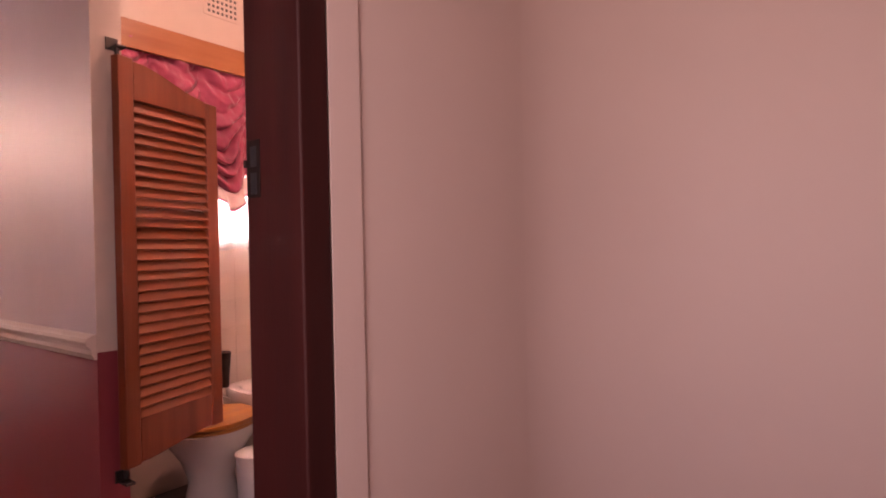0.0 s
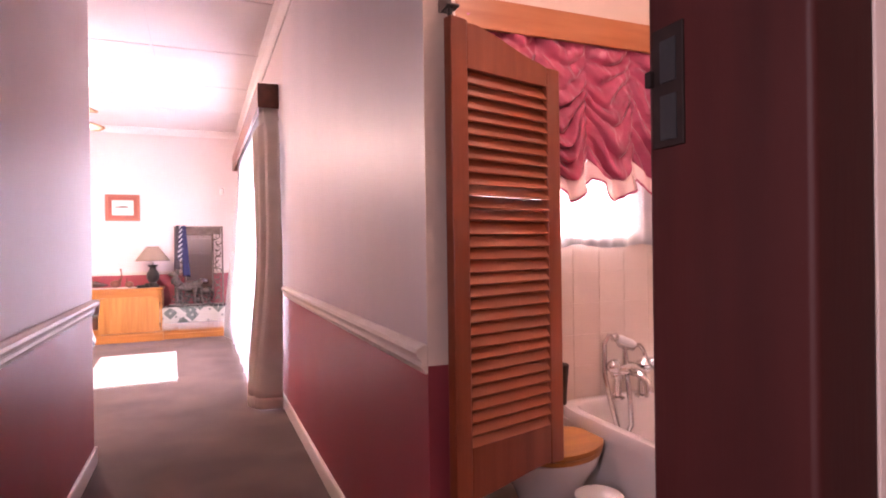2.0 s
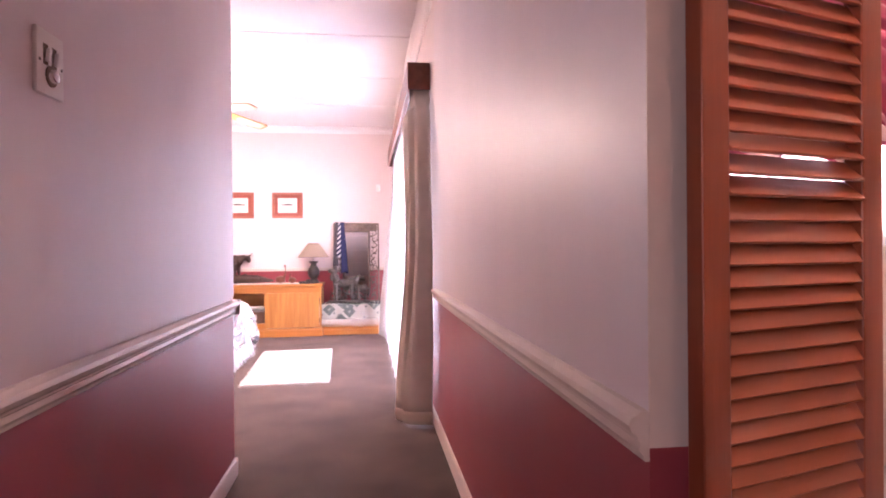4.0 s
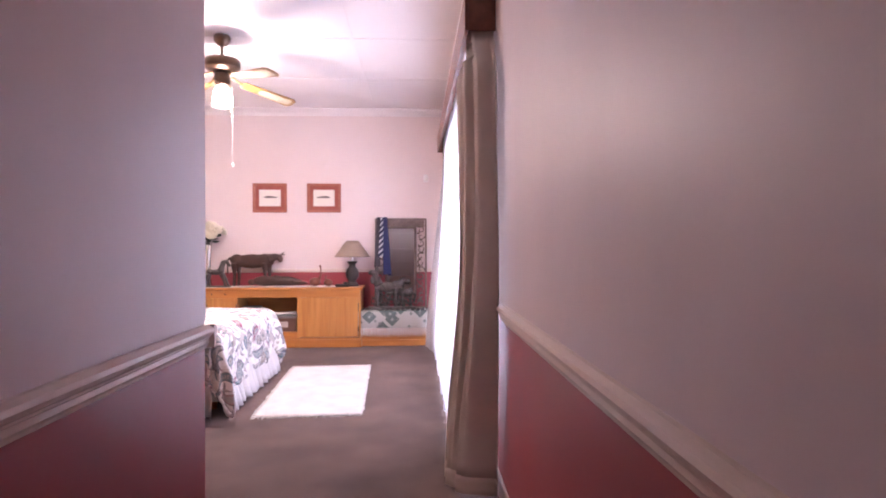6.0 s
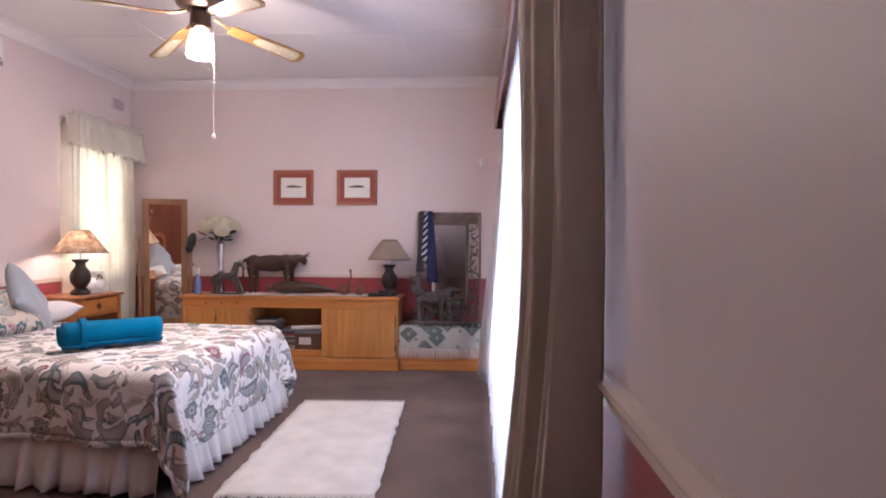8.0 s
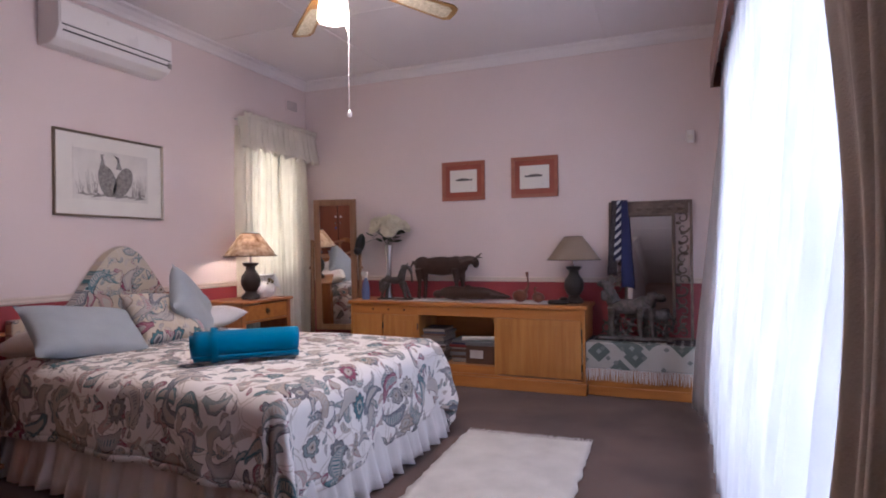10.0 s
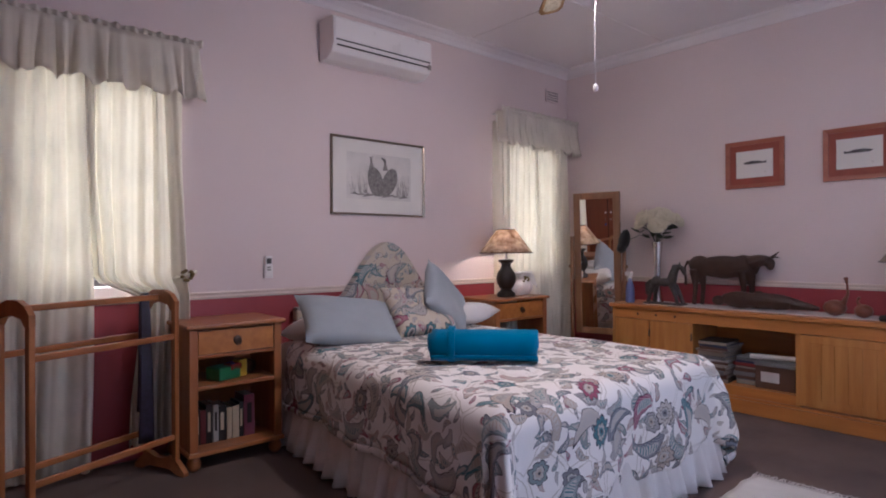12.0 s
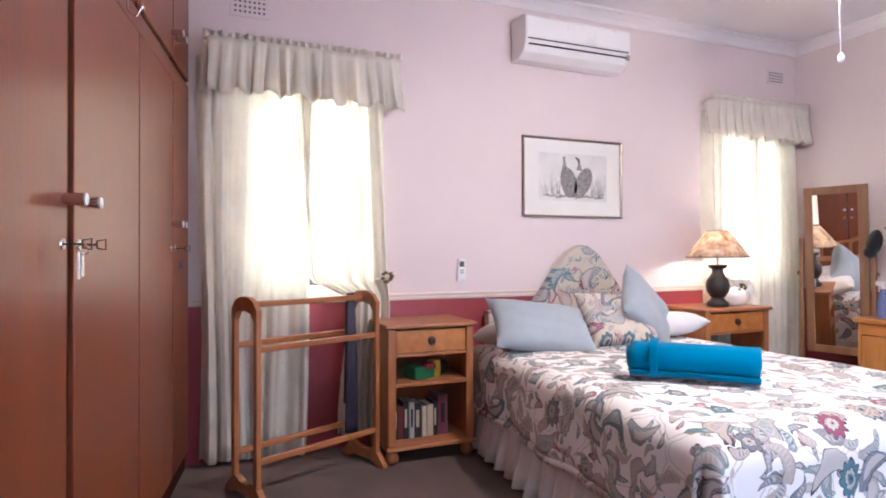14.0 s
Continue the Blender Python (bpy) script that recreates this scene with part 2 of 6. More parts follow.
        e = op("ADD", op("POWER", op("ABSOLUTE", op("DIVIDE", x, a)), 2.0), op("POWER", op("ABSOLUTE", op("DIVIDE", yb, op("MULTIPLY", narrow, b))), 2.0))
        on = op("GREATER_THAN", q, 1 - keep * more)
        c = over(op("MULTIPLY", on, op("LESS_THAN", e, 1.0)), under, rim)
        c = over(op("MULTIPLY", on, op("LESS_THAN", e, 0.84)), c, palette(p, tones))
        shade = op("MULTIPLY", op("GREATER_THAN", op("SINE", op("MULTIPLY", op("ADD", x, op("MULTIPLY", yb, 2.2)), 260)), 0.45), op("LESS_THAN", e, 0.78))
        c = over(op("MULTIPLY", op("MULTIPLY", on, shade), 0.45), c, (0.60, 0.56, 0.53))
        c = over(op("MULTIPLY", on, op("LESS_THAN", e, 0.30)), c, (0.50, 0.47, 0.45))
        ribs = op("GREATER_THAN", op("SINE", op("MULTIPLY", x, 420)), 0.35)
        c = over(op("MULTIPLY", op("MULTIPLY", on, ribs), op("LESS_THAN", e, 0.24)), c, palette(q, tones[::-1]))
        return c

    def bloom(under, scale, shift, size, petals, keep):
        """A petalled flower with an outlined edge and ringed middle."""
        x, y, p, q = cells(scale, shift)
        r = op("SQRT", op("ADD", op("MULTIPLY", x, x), op("MULTIPLY", op("MULTIPLY", y, y), 1.5)))
        t = op("ARCTAN2", y, x)
        lobes = op("ADD", 0.74, op("MULTIPLY", op("ABSOLUTE", op("COSINE", op("MULTIPLY", t, petals / 2))), 0.26))
        e = op("DIVIDE", r, op("MULTIPLY", lobes, size))
        on = op("GREATER_THAN", q, 1 - keep * more)
        c = under
        for lim, tone in ((1.0, dark), (0.90, palette(p, tones)), (0.56, dark), (0.50, (0.48, 0.45, 0.42)), (0.30, palette(q, tones[::-1])), (0.12, dark)):
            c = over(op("MULTIPLY", on, op("LESS_THAN", e, lim)), c, tone)
        return c

    edge = n.new("ShaderNodeTexVoronoi")
    edge.voronoi_dimensions, edge.feature = "2D", "DISTANCE_TO_EDGE"
    edge.inputs["Scale"].default_value = 4.6
    l.new(warp.outputs[2], edge.inputs["Vector"])
    dist = edge.outputs["Distance"]
    vine = op("MULTIPLY", op("GREATER_THAN", dist, 0.034), op("LESS_THAN", dist, 0.056))
    c = over(vine, ground, (0.60, 0.56, 0.52))
    c = leaf(c, 8.0, (2.7, 6.1, 0), 0.075, 0.015, 7.5, 0.4, faint, 25)
    c = leaf(c, 14.0, (6.3, 3.7, 0), 0.034, 0.010, 9.0, 0.42, (0.34, 0.31, 0.29))
    c = leaf(c, 9.5, (3.1, 1.7, 0), 0.050, 0.015, 8.0, 0.42)
    c = leaf(c, 6.6, (0.4, 5.2, 0), 0.105, 0.027, 6.5, 0.42, (0.20, 0.18, 0.18), 30)
    c = bloom(c, 6.2, (7.7, 2.3, 0), 0.056, 7, 0.27)
    c = leaf(c, 4.9, (1.9, 8.4, 0), 0.125, 0.034, -5.0, 0.42, dark, -18)
    c = bloom(c, 4.2, (5.1, 4.9, 0), 0.076, 10, 0.27)
    l.new(c, n["Principled BSDF"].inputs["Base Color"])
    return m


FLORAL = floral("floral_printed_cotton", (0.84, 0.81, 0.79))
# Beige version of the print, its ground also darkened for shade at the bed head.
FLORAL_HEAD_SHADED = floral("floral_headboard_shaded", (0.56, 0.50, 0.41), 1.25)


# ---- mesh helpers ----
def mesh_of(name, bm, mat, angle=35):
    bmesh.ops.recalc_face_normals(bm, faces=bm.faces)
    me = bpy.data.meshes.new(name)
    bm.to_mesh(me)
    bm.free()
    me.shade_smooth()
    if len(me.polygons) < 700:
        weigh_normals(me, math.cos(radians(50 if angle == 35 else angle)))
    else:
        me.set_sharp_from_angle(angle=radians(angle))
    me.materials.append(mat)
    return me


def weigh_normals(me, limit):
    """Normals weighted by area, so that broad faces stay flat beside their rounded edges."""
    near = [[] for _ in me.vertices]
    for f in me.polygons:
        for v in f.vertices:
            near[v].append(f.index)
    nor = [f.normal.copy() for f in me.polygons]
    wide = [f.area for f in me.polygons]
    out = []
    for f in me.polygons:
        for v in f.vertices:
            w = Vector((0, 0, 0))
            for g in near[v]:
                if nor[g].dot(nor[f.index]) > limit:
                    w += nor[g] * wide[g]
            out.append(w.normalized() if w.length > 1e-14 else nor[f.index])
    me.normals_split_custom_set(out)


def part(name, bm, mat, parent, label="", angle=35):
    ob = new(name, mesh_of(name, bm, mat, angle))
    ob.parent = parent
    return tagged(ob, label)


def thing(name, label, category, m=None, group="", kind=""):
    ob = new(name)
    ob.matrix_world = m or Matrix()
    ob.empty_display_size = 0.1
    return tagged(ob, label, category, group, kind)


def solo(name, bm, mat, label, category, m=None, group="", kind="", angle=35):
    ob = new(name, mesh_of(name, bm, mat, angle))
    ob.matrix_world = m or Matrix()
    return tagged(ob, label, category, group, kind)


def box(x0, x1, y0, y1, z0, z1, bevel=0.0, bm=None, m=None, seg=2):
    """A box, bevelled, alone or added to bm."""
    own = bmesh.new()
    bmesh.ops.create_cube(own, size=1)
    for v in own.verts:
        v.co = Vector(((x0 + x1) / 2 + v.co.x * (x1 - x0), (y0 + y1) / 2 + v.co.y * (y1 - y0), (z0 + z1) / 2 + v.co.z * (z1 - z0)))
    if bevel:
        bmesh.ops.bevel(own, geom=own.edges[:], offset=bevel, segments=seg, affect="EDGES", profile=0.5)
    return merge(own, bm, m)


def merge(own, bm=None, m=None):
    if m:
        own.transform(m)
    if bm is None:
        return own
    me = bpy.data.meshes.new("tmp")
    own.to_mesh(me)
    own.free()
    bm.from_mesh(me)
    bpy.data.meshes.remove(me)
    return bm


def lathe(profile, seg=24, bm=None, m=None):
    """A turned shape round z from (radius, height) pairs."""
    own = bmesh.new()
    rings = []
    for r, z in profile:
        rings.append([own.verts.new((max(r, 1e-4) * math.cos(2 * math.pi * i / seg), max(r, 1e-4) * math.sin(2 * math.pi * i / seg), z)) for i in range(seg)])
    for a, b in zip(rings, rings[1:]):
        for i in range(seg):
            own.faces.new((a[i], a[(i + 1) % seg], b[(i + 1) % seg], b[i]))
    own.faces.new(rings[0][::-1])
    own.faces.new(rings[-1])
    return merge(own, bm, m)


def tube(points, r, seg=8, bm=None, m=None):
    """A round rod along points; r is one radius or one for each point."""
    own = bmesh.new()
    pts = [Vector(p) for p in points]
    rad = r if isinstance(r, (list, tuple)) else [r] * len(pts)
    rings = []
    for i, p in enumerate(pts):
        d = (pts[min(i + 1, len(pts) - 1)] - pts[max(i - 1, 0)]).normalized()
        side = d.orthogonal() if i == 0 else (prev - d * prev.dot(d))
        side.normalize()
        prev = side
        up = d.cross(side)
        rings.append([own.verts.new(p + rad[i] * (math.cos(2 * math.pi * k / seg) * side + math.sin(2 * math.pi * k / seg) * up)) for k in range(seg)])
    for a, b in zip(rings, rings[1:]):
        for k in range(seg):
            own.faces.new((a[k], a[(k + 1) % seg], b[(k + 1) % seg], b[k]))
    own.faces.new(rings[0][::-1])
    own.faces.new(rings[-1])
    return merge(own, bm, m)


def ball(c, s, bm=None, sub=2, m=None):
    own = bmesh.new()
    bmesh.ops.create_icosphere(own, subdivisions=sub, radius=1)
    own.transform(Matrix.LocRotScale(c, None, s))
    return merge(own, bm, m)


def slab(outline, y0, y1, bm=None, m=None, bevel=0.0):
    """An outline of (x, z) points pushed from y0 to y1."""
    own = bmesh.new()
    a = [own.verts.new((x, y0, z)) for x, z in outline]
    b = [own.verts.new((x, y1, z)) for x, z in outline]
    own.faces.new(a)
    own.faces.new(b[::-1])
    for i in range(len(a)):
        j = (i + 1) % len(a)
        own.faces.new((a[i], b[i], b[j], a[j]))
    if bevel:
        bmesh.ops.bevel(own, geom=own.edges[:], offset=bevel, segments=2, affect="EDGES", profile=0.5)
    return merge(own, bm, m)


def sheet(nu, nv, f, bm=None, place=None):
    """A cloth of nu by nv cells; f(u, v) gives the place for u and v from 0 to 1."""
    own = bmesh.new()
    lay = own.verts.layers.float_vector.new("cloth_place") if place else None
    g = []
    for i in range(nu + 1):
        row = []
        for j in range(nv + 1):
            v = own.verts.new(f(i / nu, j / nv))
            if lay is not None:
                v[lay] = place(i / nu, j / nv)
            row.append(v)
        g.append(row)
    for i in range(nu):
        for j in range(nv):
            own.faces.new((g[i][j], g[i + 1][j], g[i + 1][j + 1], g[i][j + 1]))
    return merge(own, bm)


def thick(ob, t=0.004):
    mod = ob.modifiers.new("thickness", "SOLIDIFY")
    mod.thickness = t
    return ob


def wall(name, x0, x1, y0, y1, z0, z1, mat, label, holes=(), axis="y"):
    """A wall with thickness; holes are (from, to, bottom, top) along its axis, cut right through."""
    bm = bmesh.new()
    lo, hi = (y0, y1) if axis == "y" else (x0, x1)

    def add(a, b, c, d):
        if b - a > 1e-4 and d - c > 1e-4:
            box(*((x0, x1, a, b) if axis == "y" else (a, b, y0, y1)), c, d, bm=bm)

    at = lo
    for a, b, c, d in sorted(holes):
        add(at, a, z0, z1)
        add(a, b, z0, c)
        add(a, b, d, z1)
        at = b
    add(at, hi, z0, z1)
    bmesh.ops.remove_doubles(bm, verts=bm.verts, dist=1e-5)
    return solo(name, bm, mat, label, "wall", kind="structure")


# ---- the setting ----
CEILING, DADO = 2.97, 0.885
solo("ground", box(-60, 60, -60, 60, -0.6, -0.3), material("garden_grass", (0.07, 0.10, 0.035), 0.9, var=0.3, scale=0.6, fine=20), "green garden lawn round the house", "ground", kind="structure")
solo("floor", box(-4.2, 1.85, -3.2, 7.95, -0.2, 0.0), CARPET, "brown-grey fitted carpet, slightly trodden", "carpet", kind="structure")


def two_tone(name, x0, x1, y0, y1, holes=(), axis="y", upper=WALL, label="pale lilac painted wall"):
    low = [(a, b, max(c, 0), min(d, DADO)) for a, b, c, d in holes if c < DADO]
    high = [(a, b, max(c, DADO), d) for a, b, c, d in holes]
    wall(name + "_lower", x0, x1, y0, y1, 0, DADO, RED, "wine-red painted wall below the dado rail", low, axis)
    wall(name + "_upper", x0, x1, y0, y1, DADO, CEILING, upper, label, high, axis)


PATIO = (3.5, 6.75, 0.04, 2.3)
two_tone("wall_east_passage", 0.02, 0.115, 0.02, 3.0)
two_tone("wall_east_room", 0.02, 0.24, 3.0, 7.8, [PATIO], upper=WALL_ROOM, label="pale pink painted wall with a wide patio window")
two_tone("wall_east_stub", 0.02, 0.115, -1.11, -0.92)
wall("wall_bath_lintel", 0.02, 0.115, -0.92, 0.02, 2.35, CEILING, WALL, "wall above the bathroom opening")
two_tone("wall_west_passage", -1.27, -1.15, -1.11, 2.365)
two_tone("wall_north", -4.2, 0.24, 7.8, 7.95, axis="x", upper=WALL_ROOM, label="pale pink painted wall")
WIN_A, WIN_B = (3.3, 3.95, 0.98, 2.12), (6.88, 7.5, 0.98, 2.12)
two_tone("wall_west_room", -4.25, -4.05, 2.2, 7.8, [WIN_A, WIN_B], upper=WALL_ROOM, label="pale pink painted wall with two curtained windows")
wall("wall_south_room", -4.2, -1.27, 2.1, 2.2, 0, CEILING, WALL_ROOM, "plain wall behind the wardrobes", axis="x")
wall("wall_lobby_door", -1.6, 1.8, -1.25, -1.11, 0, CEILING, WALL_LOBBY, "plain beige painted wall", [(-1.06, -0.13, 0, 2.1)], "x")
wall("wall_lobby_south", -1.6, 1.8, -3.2, -3.1, 0, CEILING, WALL_LOBBY, "plain beige painted wall", axis="x")
# The opening is assumed and never in view; the lobby lamp sits in it.
wall("wall_lobby_west", -1.6, -1.5, -3.1, -1.25, 0, CEILING, WALL_LOBBY, "plain beige painted wall with an assumed, unseen opening", [(-2.2, -1.44, 0.9, 2.1)])
wall("wall_lobby_east", 1.08, 1.18, -3.1, -1.25, 0, CEILING, WALL_LOBBY, "plain beige painted wall")
wall("wall_bath_north", 0.115, 1.85, 0.87, 1.1, 0, CEILING, CREAM, "cream painted bathroom wall with a window", [(0.55, 1.45, 1.27, 1.98)], "x")
wall("wall_bath_east", 1.72, 1.85, -1.11, 0.87, 0, CEILING, CREAM, "cream painted bathroom wall")
# Fillet added over the square corner so the wall shading blends smoothly.
arc = [(0.58 + 0.5 * math.sin(math.pi / 2 * k / 20), -1.7498 + 0.5 * math.cos(math.pi / 2 * k / 20)) for k in range(21)] + [(1.09, -1.24)]
fil = slab(arc, 0, -CEILING, m=pose(0, 0, 0, -90, 0, 0))
solo("wall_lobby_corner", fil, WALL_LOBBY, "curved fillet added to blend the shading across the beige lobby corner", "wall", kind="structure")
ceil = box(-4.25, 1.85, -3.2, 7.95, CEILING, CEILING + 0.1)
for y in (0.4, 1.6, 2.8, 4.0, 5.2, 6.4):
    box(-4.05, 0.02, y, y + 0.03, CEILING - 0.005, CEILING - 0.0002, bm=ceil)
for x in (-3.0, -0.95):
    box(x, x + 0.03, 2.4, 7.8, CEILING - 0.006, CEILING - 0.0004, bm=ceil)
solo("ceiling", ceil, CEIL, "white board ceiling with flat cover strips", "ceiling", kind="structure")

COVE = [(0, 0), (0, -0.085), (0.012, -0.085), (0.022, -0.055), (0.05, -0.025), (0.082, -0.013), (0.085, 0)]
RAIL = [(0, -0.006), (0, 0.076), (0.014, 0.076), (0.022, 0.070), (0.031, 0.066), (0.035, 0.054), (0.03, 0.042), (0.021, 0.036), (0.02, 0.030), (0.016, 0.026), (0.017, 0.012), (0.011, 0.004), (0.008, -0.006)]
SLIM = [(0, 0.0), (0, 0.045), (0.014, 0.045), (0.017, 0.036), (0.012, 0.024), (0.013, 0.012), (0.008, 0.0)]
SKIRTING = [(0, 0), (0, 0.095), (0.006, 0.095), (0.012, 0.085), (0.015, 0.07), (0.015, 0)]


def moulding(name, profile, place, z, length, turn, mat, label, category):
    """A straight moulding: profile (out, up) along y, turned about z."""
    bm = slab(profile, 0, length)
    return solo(name, bm, mat, label, category, pose(place[0], place[1], z, 0, 0, turn), kind="structure", angle=18)


def run(name, profile, z, mat, label, category, sides):
    for x, y, length, turn in sides:
        moulding(name, profile, (x, y), z, length, turn, mat, label, category)


# east faces look to -x: turn 180 and run backwards
run("dado_rail", RAIL, DADO - 0.017, CREAM, "cream moulded wooden dado rail", "dado rail", [(0.02, 3.1, 3.08, 180), (-1.15, -1.11, 3.475, 0)])
run("dado_rail", SLIM, DADO, CREAM, "slim cream wooden dado rail", "dado rail", [(-4.05, 2.9, 1.1, 0), (-4.05, 3.95, 2.95, 0), (-4.05, 7.5, 0.3, 0), (-4.05, 7.8, 4.07, -90), (0.02, 7.8, 1.0, 180)])
run("baseboard", SKIRTING, 0, CREAM, "cream painted skirting board", "skirting board", [(0.02, 3.4, 3.38, 180), (-1.15, -1.11, 3.475, 0), (-4.05, 7.8, 4.07, -90)])
run("cornice", COVE, CEILING, CEIL, "white coved plaster cornice", "cornice", [(0.02, 7.8, 8.9, 180), (-1.15, -1.11, 3.475, 0), (-4.05, 2.9, 4.9, 0), (-4.05, 7.8, 4.07, -90)])
# the blunt ends of the two passage walls
solo("wall_cap", box(-1.27, -1.15, 2.365, 2.377, DADO + 0.076, CEILING - 0.09), WALL, "pale lilac end of the passage wall", "wall", kind="structure")
solo("dado_return", slab(RAIL, -0.024, 0.13), CREAM, "cream dado rail returning round the wall end", "dado rail", pose(-1.14, 2.365, DADO - 0.017, 0, 0, 90), kind="structure")
solo("baseboard_return", slab(SKIRTING, -0.005, 0.13), CREAM, "cream skirting returning round the wall end", "skirting board", pose(-1.14, 2.365, 0, 0, 0, 90), kind="structure")
solo("opening_lining", box(0.018, 0.117, 0.016, 0.019, DADO + 0.0, 2.35), CREAM, "cream painted end of the bathroom wall", "trim", kind="structure")


def windows(name, x0, x1, y0, y1, z0, z1, axis, bars=1, rungs=1, mat=PLASTIC, label="steel framed window"):
    """A window in its opening: frame, bars and panes."""
    w = thing(name, label, "window", kind="structure")
    lo, hi = (y0, y1) if axis == "y" else (x0, x1)
    mid = (x0 + x1) / 2 if axis == "y" else (y0 + y1) / 2

    def bx(a, b, c, d, t, bev=0.003):
        return box(mid - t, mid + t, a, b, c, d, bev) if axis == "y" else box(a, b, mid - t, mid + t, c, d, bev)

    f = 0.04
    for a, b, c, d in ((lo, lo + f, z0, z1), (hi - f, hi, z0, z1), (lo + f, hi - f, z0, z0 + f), (lo + f, hi - f, z1 - f, z1)):
        part("window_frame", bx(a, b, c, d, 0.025), mat, w)
    step = (hi - lo) / bars
    for i in range(1, bars):
        part("mullion", bx(lo + i * step - 0.018, lo + i * step + 0.018, z0 + f, z1 - f, 0.02), mat, w)
    for i in range(1, rungs):
        z = z0 + (z1 - z0) * i / rungs
        for k in range(bars):
            part("glazing_bar", bx(lo + k * step + 0.04, lo + (k + 1) * step - 0.04, z - 0.012, z + 0.012, 0.015), mat, w)
    for k in range(bars):
        pane = part("pane", bx(lo + k * step + 0.03, lo + (k + 1) * step - 0.03, z0 + 0.03, z1 - 0.03, 0.003, 0), GLASS, w)
        pane.visible_shadow = False
    return w


windows("window_1", 0.19, 0.24, *PATIO[:2], *PATIO[2:], "y", 3, 1, label="wide white framed patio window")
windows("window_2", -4.25, -4.21, *WIN_A[:2], *WIN_A[2:], "y", 2, 3, STEEL, "small steel cottage-pane window")
windows("window_3", -4.25, -4.21, *WIN_B[:2], *WIN_B[2:], "y", 2, 3, STEEL, "small steel cottage-pane window")
windows("window_4", 0.55, 1.45, 1.04, 1.1, 1.27, 1.98, "x", 2, 2, label="small white bathroom window")
# Added out of view; the south wall behind it is solid.
windows("window_5", -0.1, 1.0, -3.2, -3.15, 0.9, 2.1, "x", 2, 1, label="plain white framed window added out of view")


# ---- lobby door frame ----
DULL_STEEL = material("tarnished_steel", (0.020, 0.010, 0.009), 0.7, var=0.3, scale=40, spec=0.15)
door = thing("door_1", "dark mahogany stained door frame with a steel strike plate", "door frame", kind="structure")
part("jamb", box(-0.195, -0.13, -1.258, -1.105, 0, 2.1, 0.006), JAMB, door)
part("jamb", box(-1.06, -1.02, -1.25, -1.105, 0, 2.1, 0.003), JAMB, door)
part("head", box(-1.02, -0.195, -1.258, -1.105, 2.06, 2.1, 0.003), JAMB, door)
part("architrave", box(-0.128, -0.05, -1.256, -1.25, 0, 2.17, 0.002), WALL_LOBBY, door, "beige painted plaster surround")
plate = part("strike_plate", box(-0.1975, -0.1945, -1.149, -1.113, 1.302, 1.405, 0.001), DULL_STEEL, door, "worn steel strike plate")
# Black boxes on the plate stand in for the shade inside its two holes.
for z0, z1 in ((1.357, 1.393), (1.308, 1.346)):
    part("latch_hole", box(-0.1985, -0.1972, -1.142, -1.124, z0, z1), BLACK, plate)
part("latch_lip", box(-0.203, -0.1975, -1.117, -1.110, 1.356, 1.370, 0.001), DULL_STEEL, plate, "bent lip of the strike plate")

# ---- louvred bathroom door ----
LW, LZ0, LZ1 = 0.455, 0.495, 1.86
lou = thing("louvred_swing_door", "red-brown wooden louvred saloon door, swung open on its pivots", "swing door", pose(0.072, -0.028, 0, 0, 0, 16.5))
H = 0.017
part("hinge_stile", box(0, 0.06, -H, H, LZ0, LZ1, 0.004), LOUVRE, lou)
part("lock_stile", box(LW - 0.06, LW, -H, H, LZ0 + 0.03, LZ1 - 0.075, 0.004), LOUVRE, lou)
top = [(0.06, 1.722), (LW - 0.06, 1.722), (LW - 0.06, 1.785)]
top += [(LW - 0.06 - (LW - 0.12) * k / 10, 1.79 + 0.062 * (0.5 - 0.5 * math.cos(math.pi * k / 10))) for k in range(1, 11)]
part("top_rail", slab(top, -H + 0.001, H - 0.001, bevel=0.003), LOUVRE, lou)
bot = [(0.06, 0.652), (LW - 0.06, 0.652), (LW - 0.06, 0.53)] + [(LW - 0.06 - (LW - 0.12) * k / 10, 0.532 - 0.03 * (0.5 - 0.5 * math.cos(math.pi * k / 10))) for k in range(1, 11)]
part("bottom_rail", slab(bot, -H + 0.001, H - 0.001, bevel=0.003), LOUVRE, lou)
NS = 30
slat_mesh = mesh_of("slat", box(0.058, LW - 0.058, -0.0265, 0.0265, -0.0035, 0.0035, 0.002), SLAT)
for k in range(NS):
    s = new("slat", slat_mesh)
    s.parent = lou
    tilt = 59 + random.uniform(-2.5, 2.5)
    if k in (18, 19, 20):
        tilt = 41 + 3 * (k % 2)
    s.matrix_basis = pose(0, 0, 0.652 + (k + 0.5) * 1.07 / NS, tilt, random.uniform(-0.25, 0.25), 0)
part("pivot", tube([(0.012, 0, LZ1), (0.012, 0, LZ1 + 0.035)], 0.008), STEEL, lou)
part("pivot", tube([(0.012, 0, LZ0), (0.012, 0, LZ0 - 0.03)], 0.008), STEEL, lou)
br = thing("pivot_bracket", "dark steel pivot bracket screwed to the wall end", "bracket", pose(0.084, 0.016, 1.895))
part("plate", box(-0.02, 0.02, -0.006, 0.0, -0.012, 0.03, 0.002), STEEL, br)
part("arm", box(-0.012, 0.02, -0.062, -0.006, -0.012, -0.004, 0.002), STEEL, br)
br2 = copy_thing(br, pose(0.084, 0.016, 0.455))

